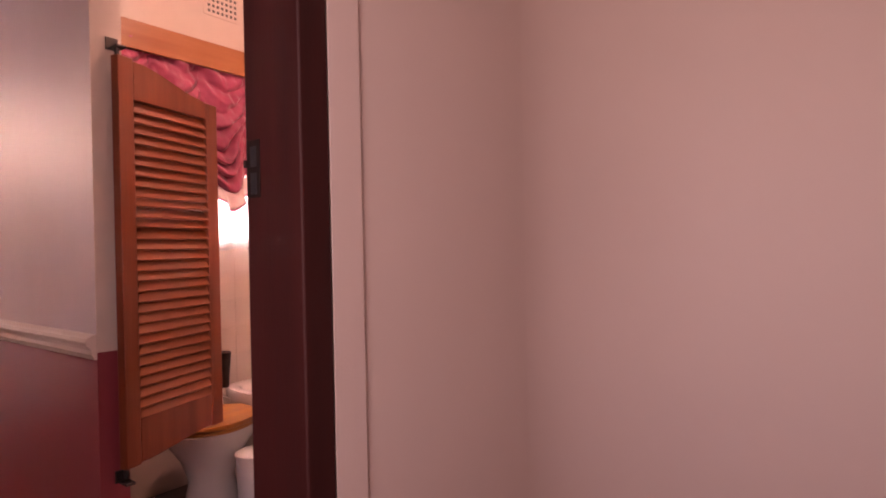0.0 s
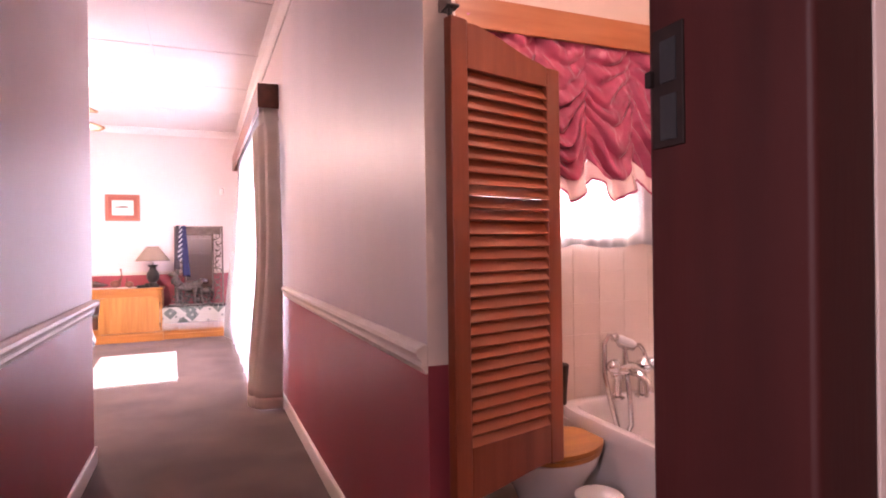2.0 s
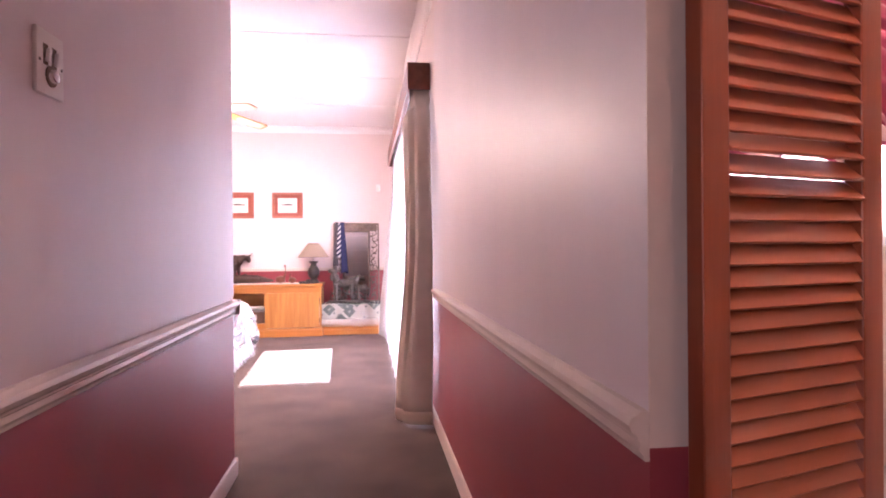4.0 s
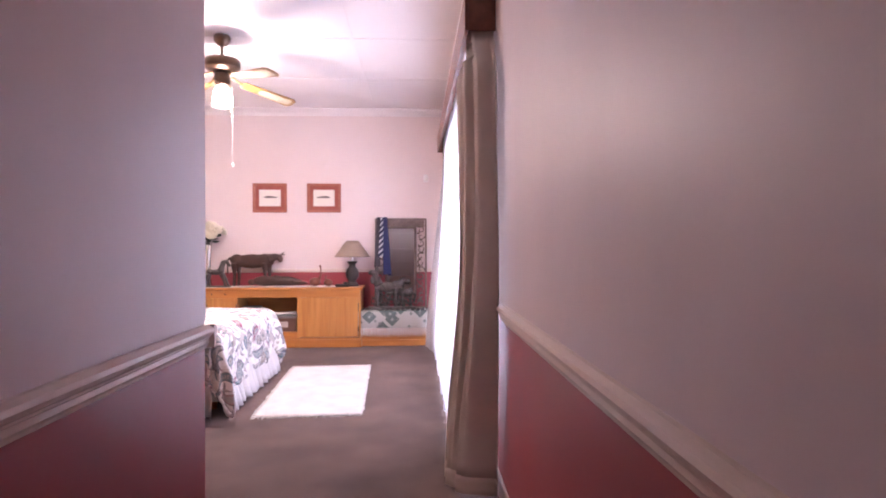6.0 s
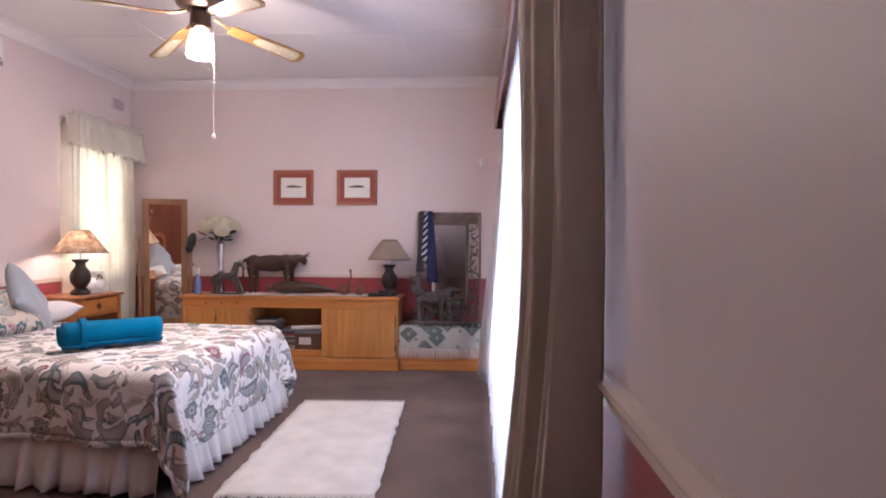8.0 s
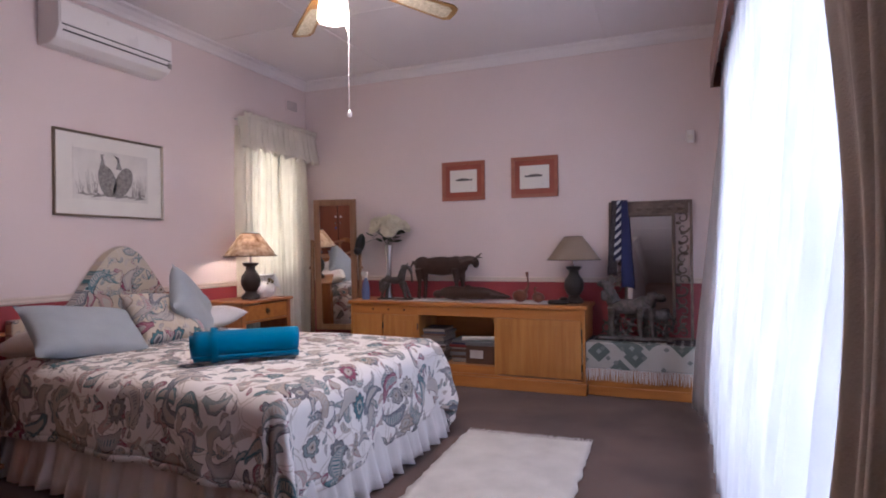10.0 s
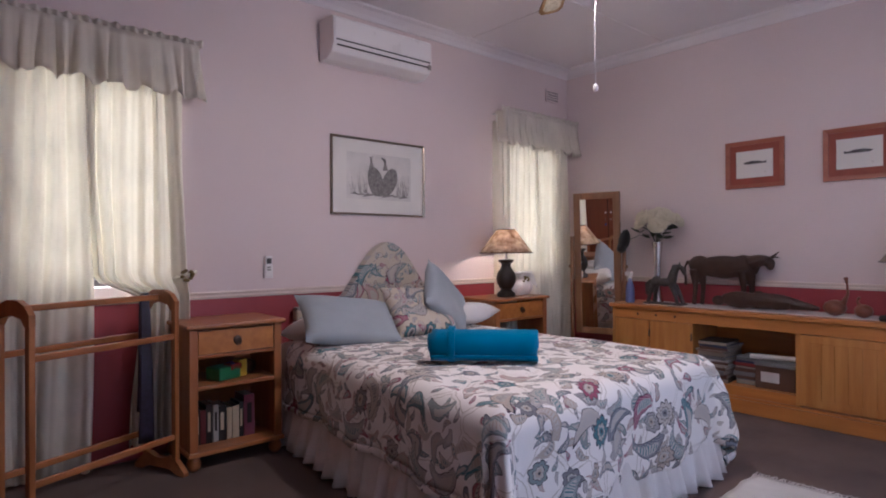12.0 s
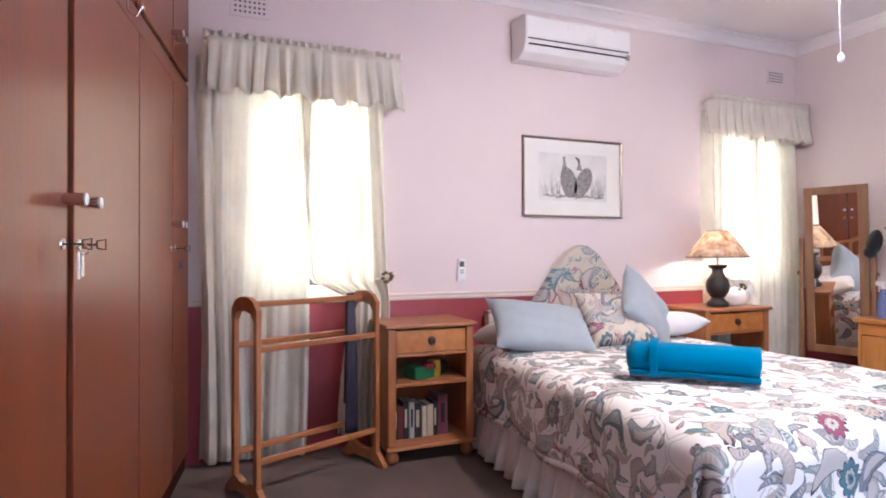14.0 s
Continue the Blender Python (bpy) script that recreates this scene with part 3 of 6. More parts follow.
# ---- light switch ----
sw = thing("light_switch", "white plastic switch plate with two levers and a round dimmer", "light switch", pose(-1.15, 0.541, 1.635))
part("plate", box(0, 0.010, -0.057, 0.057, -0.072, 0.072, 0.003), PLASTIC, sw)
for y in (-0.022, 0.014):
    part("lever_slot", box(0.0095, 0.0108, y - 0.010, y + 0.010, -0.006, 0.040), BRONZE, sw, "dark slot behind the lever")
    part("lever", box(0.010, 0.019, y - 0.006, y + 0.006, 0.002, 0.032, 0.003, m=pose(0, 0, 0, 0, 8, 0)), PLASTIC, sw)
part("dimmer_rim", lathe([(0.024, 0.0095), (0.024, 0.012), (0.019, 0.0125)], 20, m=pose(0, 0.0, -0.027, 0, 90, 0)), BRONZE, sw)
part("dimmer_knob", lathe([(0.016, 0.010), (0.015, 0.022), (0.012, 0.025), (0.0, 0.026)], 20, m=pose(0, 0.0, -0.027, 0, 90, 0)), CHROME, sw, "round chrome dimmer knob")
for y in (-0.046, 0.046):
    part("screw", lathe([(0.004, 0.0095), (0.003, 0.0115), (0.0, 0.012)], 10, m=pose(0, y, 0.0, 0, 90, 0)), STEEL, sw)


# ---- curtains of the room ----
def smooth(a, b, x):
    t = min(1, max(0, (x - a) / (b - a)))
    return t * t * (3 - 2 * t)


def folds(y, n, depth, phase=0.0):
    w = y + 0.9 / n * noise.noise((y * n * 0.45, 0.3 * phase, n * 3.1))
    return depth * (0.65 + 0.6 * noise.noise((y * n * 0.7, 5.2, n))) * (math.sin(2 * math.pi * n * w + phase) + 0.35 * math.sin(2 * math.pi * n * 2.3 * w + 1.7 * phase))


def curtain(name, x, y0, y1, z0, z1, n, depth, mat, label, shape=None, cells=120, parent=None, rows=24, wrap=None):
    """A hanging cloth in the plane x with n folds; shape(u, v) gives the place along y between 0 and 1."""
    def f(u, v):
        s = shape(u, v) if shape else u
        d = folds(u, n, depth * (0.55 + 0.45 * (1 - v)), v * 1.2)
        if wrap is not None:
            d -= 0.075 * (1 - smooth(0, 0.07, abs(u - wrap)))
        return (x + d, y0 + (y1 - y0) * s + 0.3 * depth * math.sin(7 * u + 5 * v), z0 + (z1 - z0) * v + (0.008 * math.sin(2 * math.pi * n * u) if v == 0 else 0))
    bm = sheet(cells, rows, f)
    if parent:
        return thick(part(name, bm, mat, parent, label, 80))
    return thick(solo(name, bm, mat, label, "curtain", angle=80))


pel = thing("pelmet", "dark stained wooden pelmet box over the patio window", "pelmet")
part("front_board", box(-0.142, -0.125, 3.25, 7.24, 2.335, 2.525, 0.003), PELMET, pel)
part("top_board", box(-0.125, 0.018, 3.25, 7.24, 2.508, 2.525, 0.002), PELMET, pel)
part("end_board", box(-0.125, 0.018, 3.25, 3.267, 2.335, 2.508, 0.002), PELMET, pel)
part("end_board", box(-0.125, 0.018, 7.223, 7.24, 2.335, 2.508, 0.002), PELMET, pel)


def drape_shape(u, v):
    """A linen drape: bulging to the passage wall below the pelmet, its free edge drawn in at mid height."""
    z = 0.02 + 2.42 * v
    near = 2.99 + 0.29 * smooth(2.05, 2.36, z)
    far = 3.80 - 0.40 * math.exp(-((z - 1.1) / 0.6) ** 2) - 0.20 * smooth(1.1, 0.0, z)
    y = near + (far - near) * u
    base = -0.01 - 0.120 * smooth(0, 0.25, u) - 0.09 * (1 - smooth(0, 1.3, z)) * smooth(0, 0.2, u) * (1 - 0.5 * u)
    deep = 0.036 * (1 - 0.45 * v) * smooth(0, 0.06, u)
    if z > 2.2:
        base, deep = max(base, -0.07), 0.02
    return (base + deep * math.sin(2 * math.pi * 5.5 * u + 0.8 * v) + 0.3 * deep * math.sin(2 * math.pi * 13 * u + 2) + 0.006 * noise.noise((6 * u, 5 * v, 0.7)), y, z)


drp = thing("drape", "beige linen drape gathered at the end of the pelmet", "curtain")
for name, v0, v1, rows_, label in (("hem", 0.0, 0.035, 3, "stitched double hem"), ("cloth", 0.035, 0.965, 38, ""), ("heading", 0.965, 1.0, 3, "pleated heading tape")):
    thick(part(name, sheet(150, rows_, lambda u, v: drape_shape(u, v0 + (v1 - v0) * v)), DRAPE, drp, label, 80), 0.004 if name == "cloth" else 0.006)


def sheer_shape(u, v):
    z = 0.03 + 2.41 * v
    lean = -0.12 * (1 - smooth(0.0, 2.2, z)) - 0.09 * smooth(0.86, 1.0, u) * (1 - v) + 0.012 * noise.noise((22 * u, 2 * v, 1.1)) * (1.2 - v)
    return (-0.055 + lean + 0.017 * math.sin(2 * math.pi * (24 * u + 0.8 * noise.noise((9 * u, 1.5 * v, 4)))) + 0.007 * math.sin(2 * math.pi * 57 * u + 3 * v), 3.35 + 3.83 * u, z)


thick(solo("sheer_curtain", sheet(430, 24, sheer_shape), SHEER, "white translucent sheer curtain to the floor", "curtain", angle=80), 0.002)


def cottage_curtains(name, y0, y1, left, right, tie, ztop, label):
    """Curtains and a gathered valance over a small west window."""
    curtain(name, -3.955, y0 + left[0], y0 + left[1], 0.03, ztop - 0.08, 6, 0.040, CREAM_CURT, "cream cotton curtain hanging to the floor", lambda u, v: u * (0.9 + 0.1 * v), 90, wrap=0)
    a, b = right

    def tied(u, v):
        z = 0.2 + (ztop - 0.28) * v
        edge = 0.45 * smooth(1.10, 0.97, z) + 0.04 * smooth(1.7, 1.1, z) if z > 0.97 else 0.49 - 0.1 * smooth(0.97, 0.3, z)
        if not tie:
            edge = 0.10 * smooth(2.0, 0.4, z)
        return edge + (1 - edge) * u
    curtain(name, -3.955, y0 + a, y0 + b, 0.1, ztop - 0.08, 6, 0.040, CREAM_CURT, "cream cotton curtain drawn aside by a flowered tie-back", tied, 90, rows=48, wrap=1)
    if tie:
        tb = thing("tie_back", "cream ribbon tie-back with a dried flower", "tie-back", pose(-3.93, y0 + b - 0.03, 1.04))
        ring = [(0.035 * math.cos(a_), 0.06 * math.sin(a_), 0.02 * math.sin(a_)) for a_ in [2 * math.pi * k / 16 for k in range(17)]]
        part("ribbon", tube(ring, 0.009), CREAM_CURT, tb)
        fl = bmesh.new()
        for k in range(9):
            t = 2.4 * k
            ball((0.045 + 0.01 * math.sin(t * 2), 0.028 * math.cos(t), 0.028 * math.sin(t)), (0.012, 0.015, 0.011), fl, 1)
        part("dried_flower", fl, material("dried_flower", (0.30, 0.22, 0.09), 0.9, var=0.3, scale=40), tb)
    v0, v1 = y0 - 0.03, y1 + 0.04
    val = thing("valance", label, "valance", group="valances over the small windows")
    gathered = sheet(150, 8, lambda u, v: (-3.93 + 0.035 * (1 if 0.02 < u < 0.98 else -1.4) + folds(u, 13, 0.030 * (1.1 - v)) + 0.03 * (1 - v) ** 2, v0 + (v1 - v0) * u + ((u - 0.5) * 0.05 + 0.012 * math.sin(40 * u) + 0.008 * math.sin(97 * u)) * (1 - v), ztop - 0.30 * (1 - v) + (0.015 * math.sin(47 * u) + 0.009 * math.sin(83 * u + 1) - 0.02 * u ** 6) * (1 - v)))
    thick(part("gathered_skirt", gathered, VALANCE, val, "", 80))
    frilled = sheet(150, 2, lambda u, v: (-3.905 + 0.012 * math.sin(160 * u), v0 + (v1 - v0) * u, ztop - 0.012 + 0.045 * v + 0.006 * math.sin(97 * u)))
    thick(part("heading_frill", frilled, VALANCE, val, "frilled heading above the gathers", 80))
    part("curtain_rail", box(-4.05, -3.915, v0 + 0.03, v1 - 0.03, ztop - 0.02, ztop - 0.008, 0.002), PLASTIC, val)


cottage_curtains("curtain", 3.06, 4.12, (-0.05, 0.58), (0.51, 1.03), True, 2.37, "gathered cream cotton valance with a frilled heading")
cottage_curtains("curtain", 6.72, 7.74, (0.0, 0.54), (0.47, 0.98), False, 2.40, "gathered cream cotton valance with a frilled heading")


# ---- bed ----
BX0, BX1, BY0, BY1, BZ = -3.98, -1.83, 4.62, 6.06, 0.60
bed = thing("double_bed", "double bed with a floral coverlet and a white gathered skirt", "bed", pose(0, 0, 0))
part("base", box(BX0, BX1 - 0.03, BY0 + 0.03, BY1 - 0.03, 0.06, 0.33, 0.02), WHITE_CLOTH, bed)
part("mattress", box(BX0, BX1 - 0.01, BY0 + 0.01, BY1 - 0.01, 0.33, BZ - 0.012, 0.05), WHITE_CLOTH, bed)
for x, y in ((BX0 + 0.15, BY0 + 0.1), (BX1 - 0.1, BY0 + 0.1), (BX0 + 0.15, BY1 - 0.1), (BX1 - 0.1, BY1 - 0.1)):
    part("leg", lathe([(0.03, 0), (0.035, 0.06)], 12, m=pose(x, y, 0)), PINE_RED_V, bed)


def near_side(x):
    """The side towards the passage splays a little to the foot."""
    return 4.635 - 0.085 * (x + 3.7)


def skirt(p, q, n, out):
    p, q, o = Vector(p), Vector(q), Vector(out)
    def f(u, v):
        d = (0.018 * math.sin(2 * math.pi * n * u) + 0.010 * math.sin(2 * math.pi * n * 1.7 * u + 1)) * (1.2 - 0.8 * v)
        w = p.lerp(q, u) + o * (0.012 + d * (1.15 - v) + 0.075 * (1 - v))
        return (w.x, w.y, 0.015 + 0.36 * v + (0.006 * math.sin(n * 5 * u) if v == 0 else 0))
    return thick(part("skirt", sheet(int(n * 9), 6, f), SKIRT, bed, "white gathered cotton skirt", 80), 0.003)


skirt((BX0, near_side(BX0), 0), (BX1, near_side(BX1), 0), 17, (0, -1, 0))
skirt((BX1, near_side(BX1), 0), (BX1, BY1, 0), 13, (1, 0, 0))
skirt((BX1, BY1, 0), (BX0, BY1, 0), 14, (0, 1, 0))


def drape_cloth(u, v):
    """The coverlet: flat on top, rounded over three edges, loose at the corners of the foot."""
    hang, rad = 0.45, 0.10
    a = BX0 + 0.25 + (BX1 + hang - BX0 - 0.25) * u
    side = near_side(min(a, BX1))
    b = side - 0.38 + (BY1 - side + 0.38 + hang) * v
    cx, cy = min(a, BX1 - 0.05), min(max(b, side + 0.05), BY1 - 0.05)
    dx, dy = a - cx, b - cy
    d = math.hypot(dx, dy)
    puff = 0.016 * noise.noise((a * 2.2, b * 2.2, 0)) + 0.007 * noise.noise((a * 6, b * 6, 3))
    if d < 1e-6:
        return (a, b, BZ + 0.02 + puff)
    nx, ny = dx / d, dy / d
    ang = min(d / rad, math.pi / 2)
    out = rad * math.sin(ang)
    down = rad * (1 - math.cos(ang)) + max(0, d - rad * math.pi / 2)
    corner = min(abs(nx), abs(ny)) * 1.4
    t = math.atan2(ny, nx)
    fall = min(1, down / 0.3)
    ripple = fall * (0.020 * math.sin(9 * (a if abs(ny) > abs(nx) else b) + 2) + 0.010 * math.sin(23 * (a + b)) + corner * (0.06 * math.sin(7 * t) + 0.03 * math.sin(19 * t + 1)))
    out += (0.02 + 0.075 * corner) * fall + ripple
    z = max(BZ + 0.02 - down, 0.03) + puff * 0.3
    return (cx + nx * out, cy + ny * out, z)


cover = thing("coverlet", "white cotton coverlet printed with grey, teal and plum flowers", "bedspread")


def cover_piece(name, nu, nv, u0, u1, v0, v1, t, label=""):
    bm = sheet(nu, nv, lambda u, v: drape_cloth(u0 + (u1 - u0) * u, v0 + (v1 - v0) * v), place=lambda u, v: (2.5 * (u0 + (u1 - u0) * u), 2.4 * (v0 + (v1 - v0) * v), 0))
    return thick(part(name, bm, FLORAL, cover, label, 80), t)


cover_piece("cloth", 150, 130, 0, 0.988, 0.012, 0.988, 0.008)
cover_piece("hem", 150, 2, 0, 0.988, 0, 0.012, 0.012, "stitched hem of the coverlet")
cover_piece("hem", 150, 2, 0, 0.988, 0.988, 1, 0.012, "stitched hem of the coverlet")
cover_piece("hem", 2, 130, 0.988, 1, 0, 1, 0.012, "stitched hem of the coverlet")

head = []
for k in range(41):
    s = k / 40
    w = abs(s - 0.5) * 2
    head.append((1.50 * (s - 0.5), 0.80 + 0.44 * (0.5 + 0.5 * math.cos(math.pi * min(1, w / 0.62))) ** 0.8))
head = [(-0.75, 0.30)] + head + [(0.75, 0.30)]
hb = slab(head, -0.035, 0.035, bevel=0.012)
lay = hb.verts.layers.float_vector.new("cloth_place")
for v in hb.verts:
    v[lay] = (v.co.x + 7, v.co.z, 0)
solo("headboard", hb, FLORAL_HEAD_SHADED, "curved headboard upholstered in floral cotton", "headboard", pose(-4.0, 5.53, 0, 0, 0, 90))


def pillow(name, w, h, d, mat, m, label, flat=0.0):
    def f(u, v):
        a, b = 2 * u - 1, 2 * v - 1
        return a, b
    own = bmesh.new()
    N = 18
    for side in (1, -1):
        g = []
        for i in range(N + 1):
            row = []
            for j in range(N + 1):
                a, b = 2 * i / N - 1, 2 * j / N - 1
                pinch = 1 - 0.07 * (1 - a * a) * abs(b) ** 6 - 0.07 * (1 - b * b) * abs(a) ** 6
                t = (max(0, 1 - a ** 4) * max(0, 1 - b ** 4)) ** 0.6
                row.append(own.verts.new((a * w / 2 * pinch, side * (d / 2 * t + 0.004) + 0.008 * noise.noise((a * 3, b * 3, w * 9)) * t, b * h / 2 * pinch)))
            g.append(row)
        for i in range(N):
            for j in range(N):
                own.faces.new((g[i][j], g[i + 1][j], g[i + 1][j + 1], g[i][j + 1]))
    bmesh.ops.remove_doubles(own, verts=own.verts, dist=0.009)
    if mat in (FLORAL, FLORAL_HEAD_SHADED):
        la = own.verts.layers.float_vector.new("cloth_place")
        for v in own.verts:
            v[la] = (v.co.x + 3, v.co.z + 5, 0)
    return solo(name, own, mat, label, "pillow" if name == "pillow" else "cushion", m, angle=80)


pillow("pillow", 0.66, 0.42, 0.16, WHITE_CLOTH, pose(-3.68, 4.94, 0.69, 80, 0, 90), "white cotton pillow lying at the bed head")
pillow("pillow", 0.66, 0.42, 0.16, WHITE_CLOTH, pose(-3.66, 5.86, 0.69, 80, 0, 90), "white cotton pillow lying at the bed head")
pillow("cushion", 0.64, 0.42, 0.13, GREY_CLOTH, pose(-3.50, 4.90, 0.745, -54, 7, 80), "pale grey-blue scatter cushion leaning on the pillow")
pillow("cushion", 0.50, 0.42, 0.13, GREY_CLOTH, pose(-3.52, 5.70, 0.815, -30, 40, 96), "pale grey-blue scatter cushion standing on its corner")
pillow("cushion", 0.50, 0.40, 0.15, FLORAL_HEAD_SHADED, pose(-3.50, 5.45, 0.76, -40, 3, 86), "floral cotton cushion leaning on the headboard")

tw = thing("rolled_towel", "turquoise terry bath towel rolled up on the bed", "towel", pose(-2.46, 5.02, BZ + 0.112, 0, 0, 45))
roll = bmesh.new()
turns = 150
ring = []
for k in range(turns + 1):
    a = -k * 2 * math.pi * 3.4 / turns
    r = 0.02 + 0.070 * k / turns
    ring.append((r * math.cos(a) * 1.06, r * math.sin(a) * 0.94))
def spiral(u, v):
    c = ring[int(round(u * turns))]
    e = 0.012 * math.sin(9 * u) if v in (0, 1) else 0.0
    return ((v - 0.5) * 0.52 + e, c[0] + 0.002 * math.sin(25 * v), c[1])
part("roll", sheet(turns, 12, spiral), TOWEL, tw, "", 80)
thick(tw.children[0], 0.011)
part("border_band", lathe([(0.0925, 0), (0.0950, 0.004), (0.0950, 0.03), (0.0925, 0.034)], 28, m=pose(-0.17, 0, 0, 0, 90, 0) @ Matrix.Diagonal((0.95, 1.06, 1, 1))), TOWEL, tw, "ribbed border of the towel")

# ---- rug ----
rug = thing("rag_rug", "white woven rag rug with fringed ends beside the bed", "rug", pose(-1.215, 5.33, 0, 0, 0, 2.5))
part("weave", sheet(20, 44, lambda u, v: (0.79 * (u - 0.5) + (0.018 * noise.noise((0, v * 17, u * 2)) + 0.008 * noise.noise((4, v * 45, u * 2))) * (2 * u - 1), 1.72 * (v - 0.5) + 0.012 * noise.noise((u * 8, 2, v)) * (2 * v - 1), 0.011 + 0.003 * noise.noise((u * 9, v * 20, 1)))), RUG, rug, "", 80)
thick(rug.children[0], 0.010)
for s in (-1, 1):
    fr = bmesh.new()
    for k in range(70):
        x = 0.78 * (k / 69 - 0.5)
        tube([(x, s * 0.855, 0.008), (x + random.uniform(-0.01, 0.01), s * 0.885, 0.009), (x + random.uniform(-0.018, 0.018), s * random.uniform(0.9, 0.925), 0.005)], [0.004, 0.003, 0.0015], 5, fr)
    tagged(part("fringe", fr, RUG, rug, "frayed white cotton fringe"), kind="stuff")


# ---- sideboard ----
SX0, SX1, SY0, SY1 = -3.24, -1.07, 7.345, 7.78
sb = thing("sideboard", "long honey pine sideboard with an open middle shelf", "sideboard", pose(0, 0, 0))
part("top", box(SX0 - 0.02, SX1 + 0.02, SY0 - 0.025, SY1, 0.688, 0.722, 0.007), PINE, sb)
part("plinth", box(SX0 - 0.012, SX1 + 0.012, SY0 - 0.02, SY1 - 0.01, 0.0, 0.095, 0.006), PINE, sb)
part("plinth_moulding", box(SX0 - 0.004, SX1 + 0.004, SY0 - 0.012, SY1 - 0.01, 0.095, 0.115, 0.008), PINE, sb)
part("side_panel", box(SX0, SX0 + 0.022, SY0 + 0.002, SY1, 0.115, 0.688, 0.002), PINE_V, sb)
part("side_panel", box(SX1 - 0.022, SX1, SY0 + 0.002, SY1, 0.115, 0.688, 0.002), PINE_V, sb)
part("back", box(SX0 + 0.022, SX1 - 0.022, SY1 - 0.014, SY1 - 0.004, 0.115, 0.688), PINE, sb)
part("divider", box(-2.56, -2.54, SY0 + 0.002, SY1 - 0.014, 0.115, 0.688, 0.002), PINE_V, sb)
part("divider", box(-1.83, -1.80, SY0 + 0.002, SY1 - 0.014, 0.115, 0.688, 0.002), PINE_V, sb)
part("top_rail", box(SX0 + 0.022, SX1 - 0.022, SY0, SY0 + 0.02, 0.605, 0.688, 0.002), PINE, sb)
part("bottom_shelf", box(-2.54, -1.83, SY0 + 0.004, SY1 - 0.014, 0.115, 0.185, 0.003), PINE, sb)
for a, b in ((SX0 + 0.03, -2.9), (-2.89, -2.55), (-1.80, SX1 - 0.03)):
    d = part("door", box(a, b, SY0 - 0.004, SY0 + 0.014, 0.125, 0.60, 0.004), PINE_V, sb)
    n = max(3, int((b - a - 0.1) / 0.075))
    for k in range(n):
        w = (b - a - 0.1) / n
        part("board", box(a + 0.05 + k * w + 0.0015, a + 0.05 + (k + 1) * w - 0.0015, SY0 - 0.0075, SY0 - 0.003, 0.175, 0.55, 0.0015, seg=1), PINE_V, d)
    for z in (0.22, 0.50):
        part("hinge", tube([(b + 0.004, SY0 - 0.008, z - 0.03), (b + 0.004, SY0 - 0.008, z + 0.03)], 0.006), STEEL, d, "black steel hinge")
for k in range(3):
    part("knot_plug", lathe([(0.010, 0), (0.009, 0.004)], 10, m=pose(-3.0 + 0.16 * k, SY0, 0.645, 90)), CARVED, sb)

# contents of the open shelf
random.seed(5)
def stack(x, y, z, n, w, d, label, tones, kinds="magazine"):
    for k in range(n):
        h = random.uniform(0.014, 0.036)
        c = random.choice(tones)
        t = thing(kinds, label, kinds, pose(x + random.uniform(-0.015, 0.015), y + random.uniform(-0.02, 0.01), z, 0, 0, random.uniform(-6, 6)), "reading matter in the sideboard")
        part("cover", box(-w / 2, w / 2, -d / 2, d / 2, 0, 0.002), c, t)
        part("page_block", box(-w / 2 + 0.004, w / 2 - 0.004, -d / 2 + 0.004, d / 2 - 0.002, 0.002, h - 0.002), PAGES, t)
        part("cover", box(-w / 2, w / 2, -d / 2, d / 2, h - 0.002, h, 0), c, t)
        if k % 4:
            part("spine", box(-w / 2, w / 2, -d / 2, -d / 2 + 0.003, 0.002, h - 0.002), c, t)
        z += h + 0.0005
    return z
TONES = [material("cover_" + n, c, 0.45, var=0.1) for n, c in (("red", (0.25, 0.03, 0.03)), ("grey", (0.2, 0.2, 0.21)), ("navy", (0.03, 0.04, 0.09)), ("tan", (0.28, 0.20, 0.16)), ("brown", (0.12, 0.06, 0.04)), ("black", (0.02, 0.02, 0.022)), ("white", (0.6, 0.56, 0.54)))]
stack(-2.40, 7.51, 0.186, 13, 0.21, 0.28, "thick magazine lying in a stack in the sideboard", TONES)
stack(-2.18, 7.60, 0.186, 8, 0.20, 0.26, "thick magazine lying in a stack in the sideboard", TONES)
bxx = thing("storage_box", "grey and pink cardboard box standing in the sideboard", "box", pose(-1.98, 7.52, 0.186))
part("body", box(-0.13, 0.13, -0.12, 0.12, 0.0, 0.16, 0.004), TONES[4], bxx)
part("label", box(-0.09, 0.03, -0.122, -0.1195, 0.05, 0.12, 0), TONES[6], bxx, "white paper label")
part("lid", box(-0.135, 0.135, -0.125, 0.125, 0.16, 0.19, 0.004), TONES[1], bxx)
solo("rolled_paper", tube([(-0.15, 0, 0), (0.15, 0.02, 0)], 0.018, 12), PAPER, "rolled white paper lying on the box", "paper roll", pose(-2.02, 7.49, 0.396, 0, 0, 12))

run_cl = sheet(60, 10, lambda u, v: (-3.0 + 1.75 * u, 7.42 + 0.30 * v, 0.7235 + 0.0012 * math.sin(40 * u) + (0.0 if 0.02 < u < 0.98 else 0.0005)))
thick(solo("table_runner", run_cl, WHITE_CLOTH, "white lace-edged runner on the sideboard top", "table runner", angle=80), 0.003)


# ---- bathroom ----
tub = thing("bathtub", "white enamel built-in bath with a worn rolled rim", "bathtub", pose(0, 0, 0))
TX0, TX1, TY0, TY1, TZ = 0.95, 1.715, -0.75, 0.862, 0.475


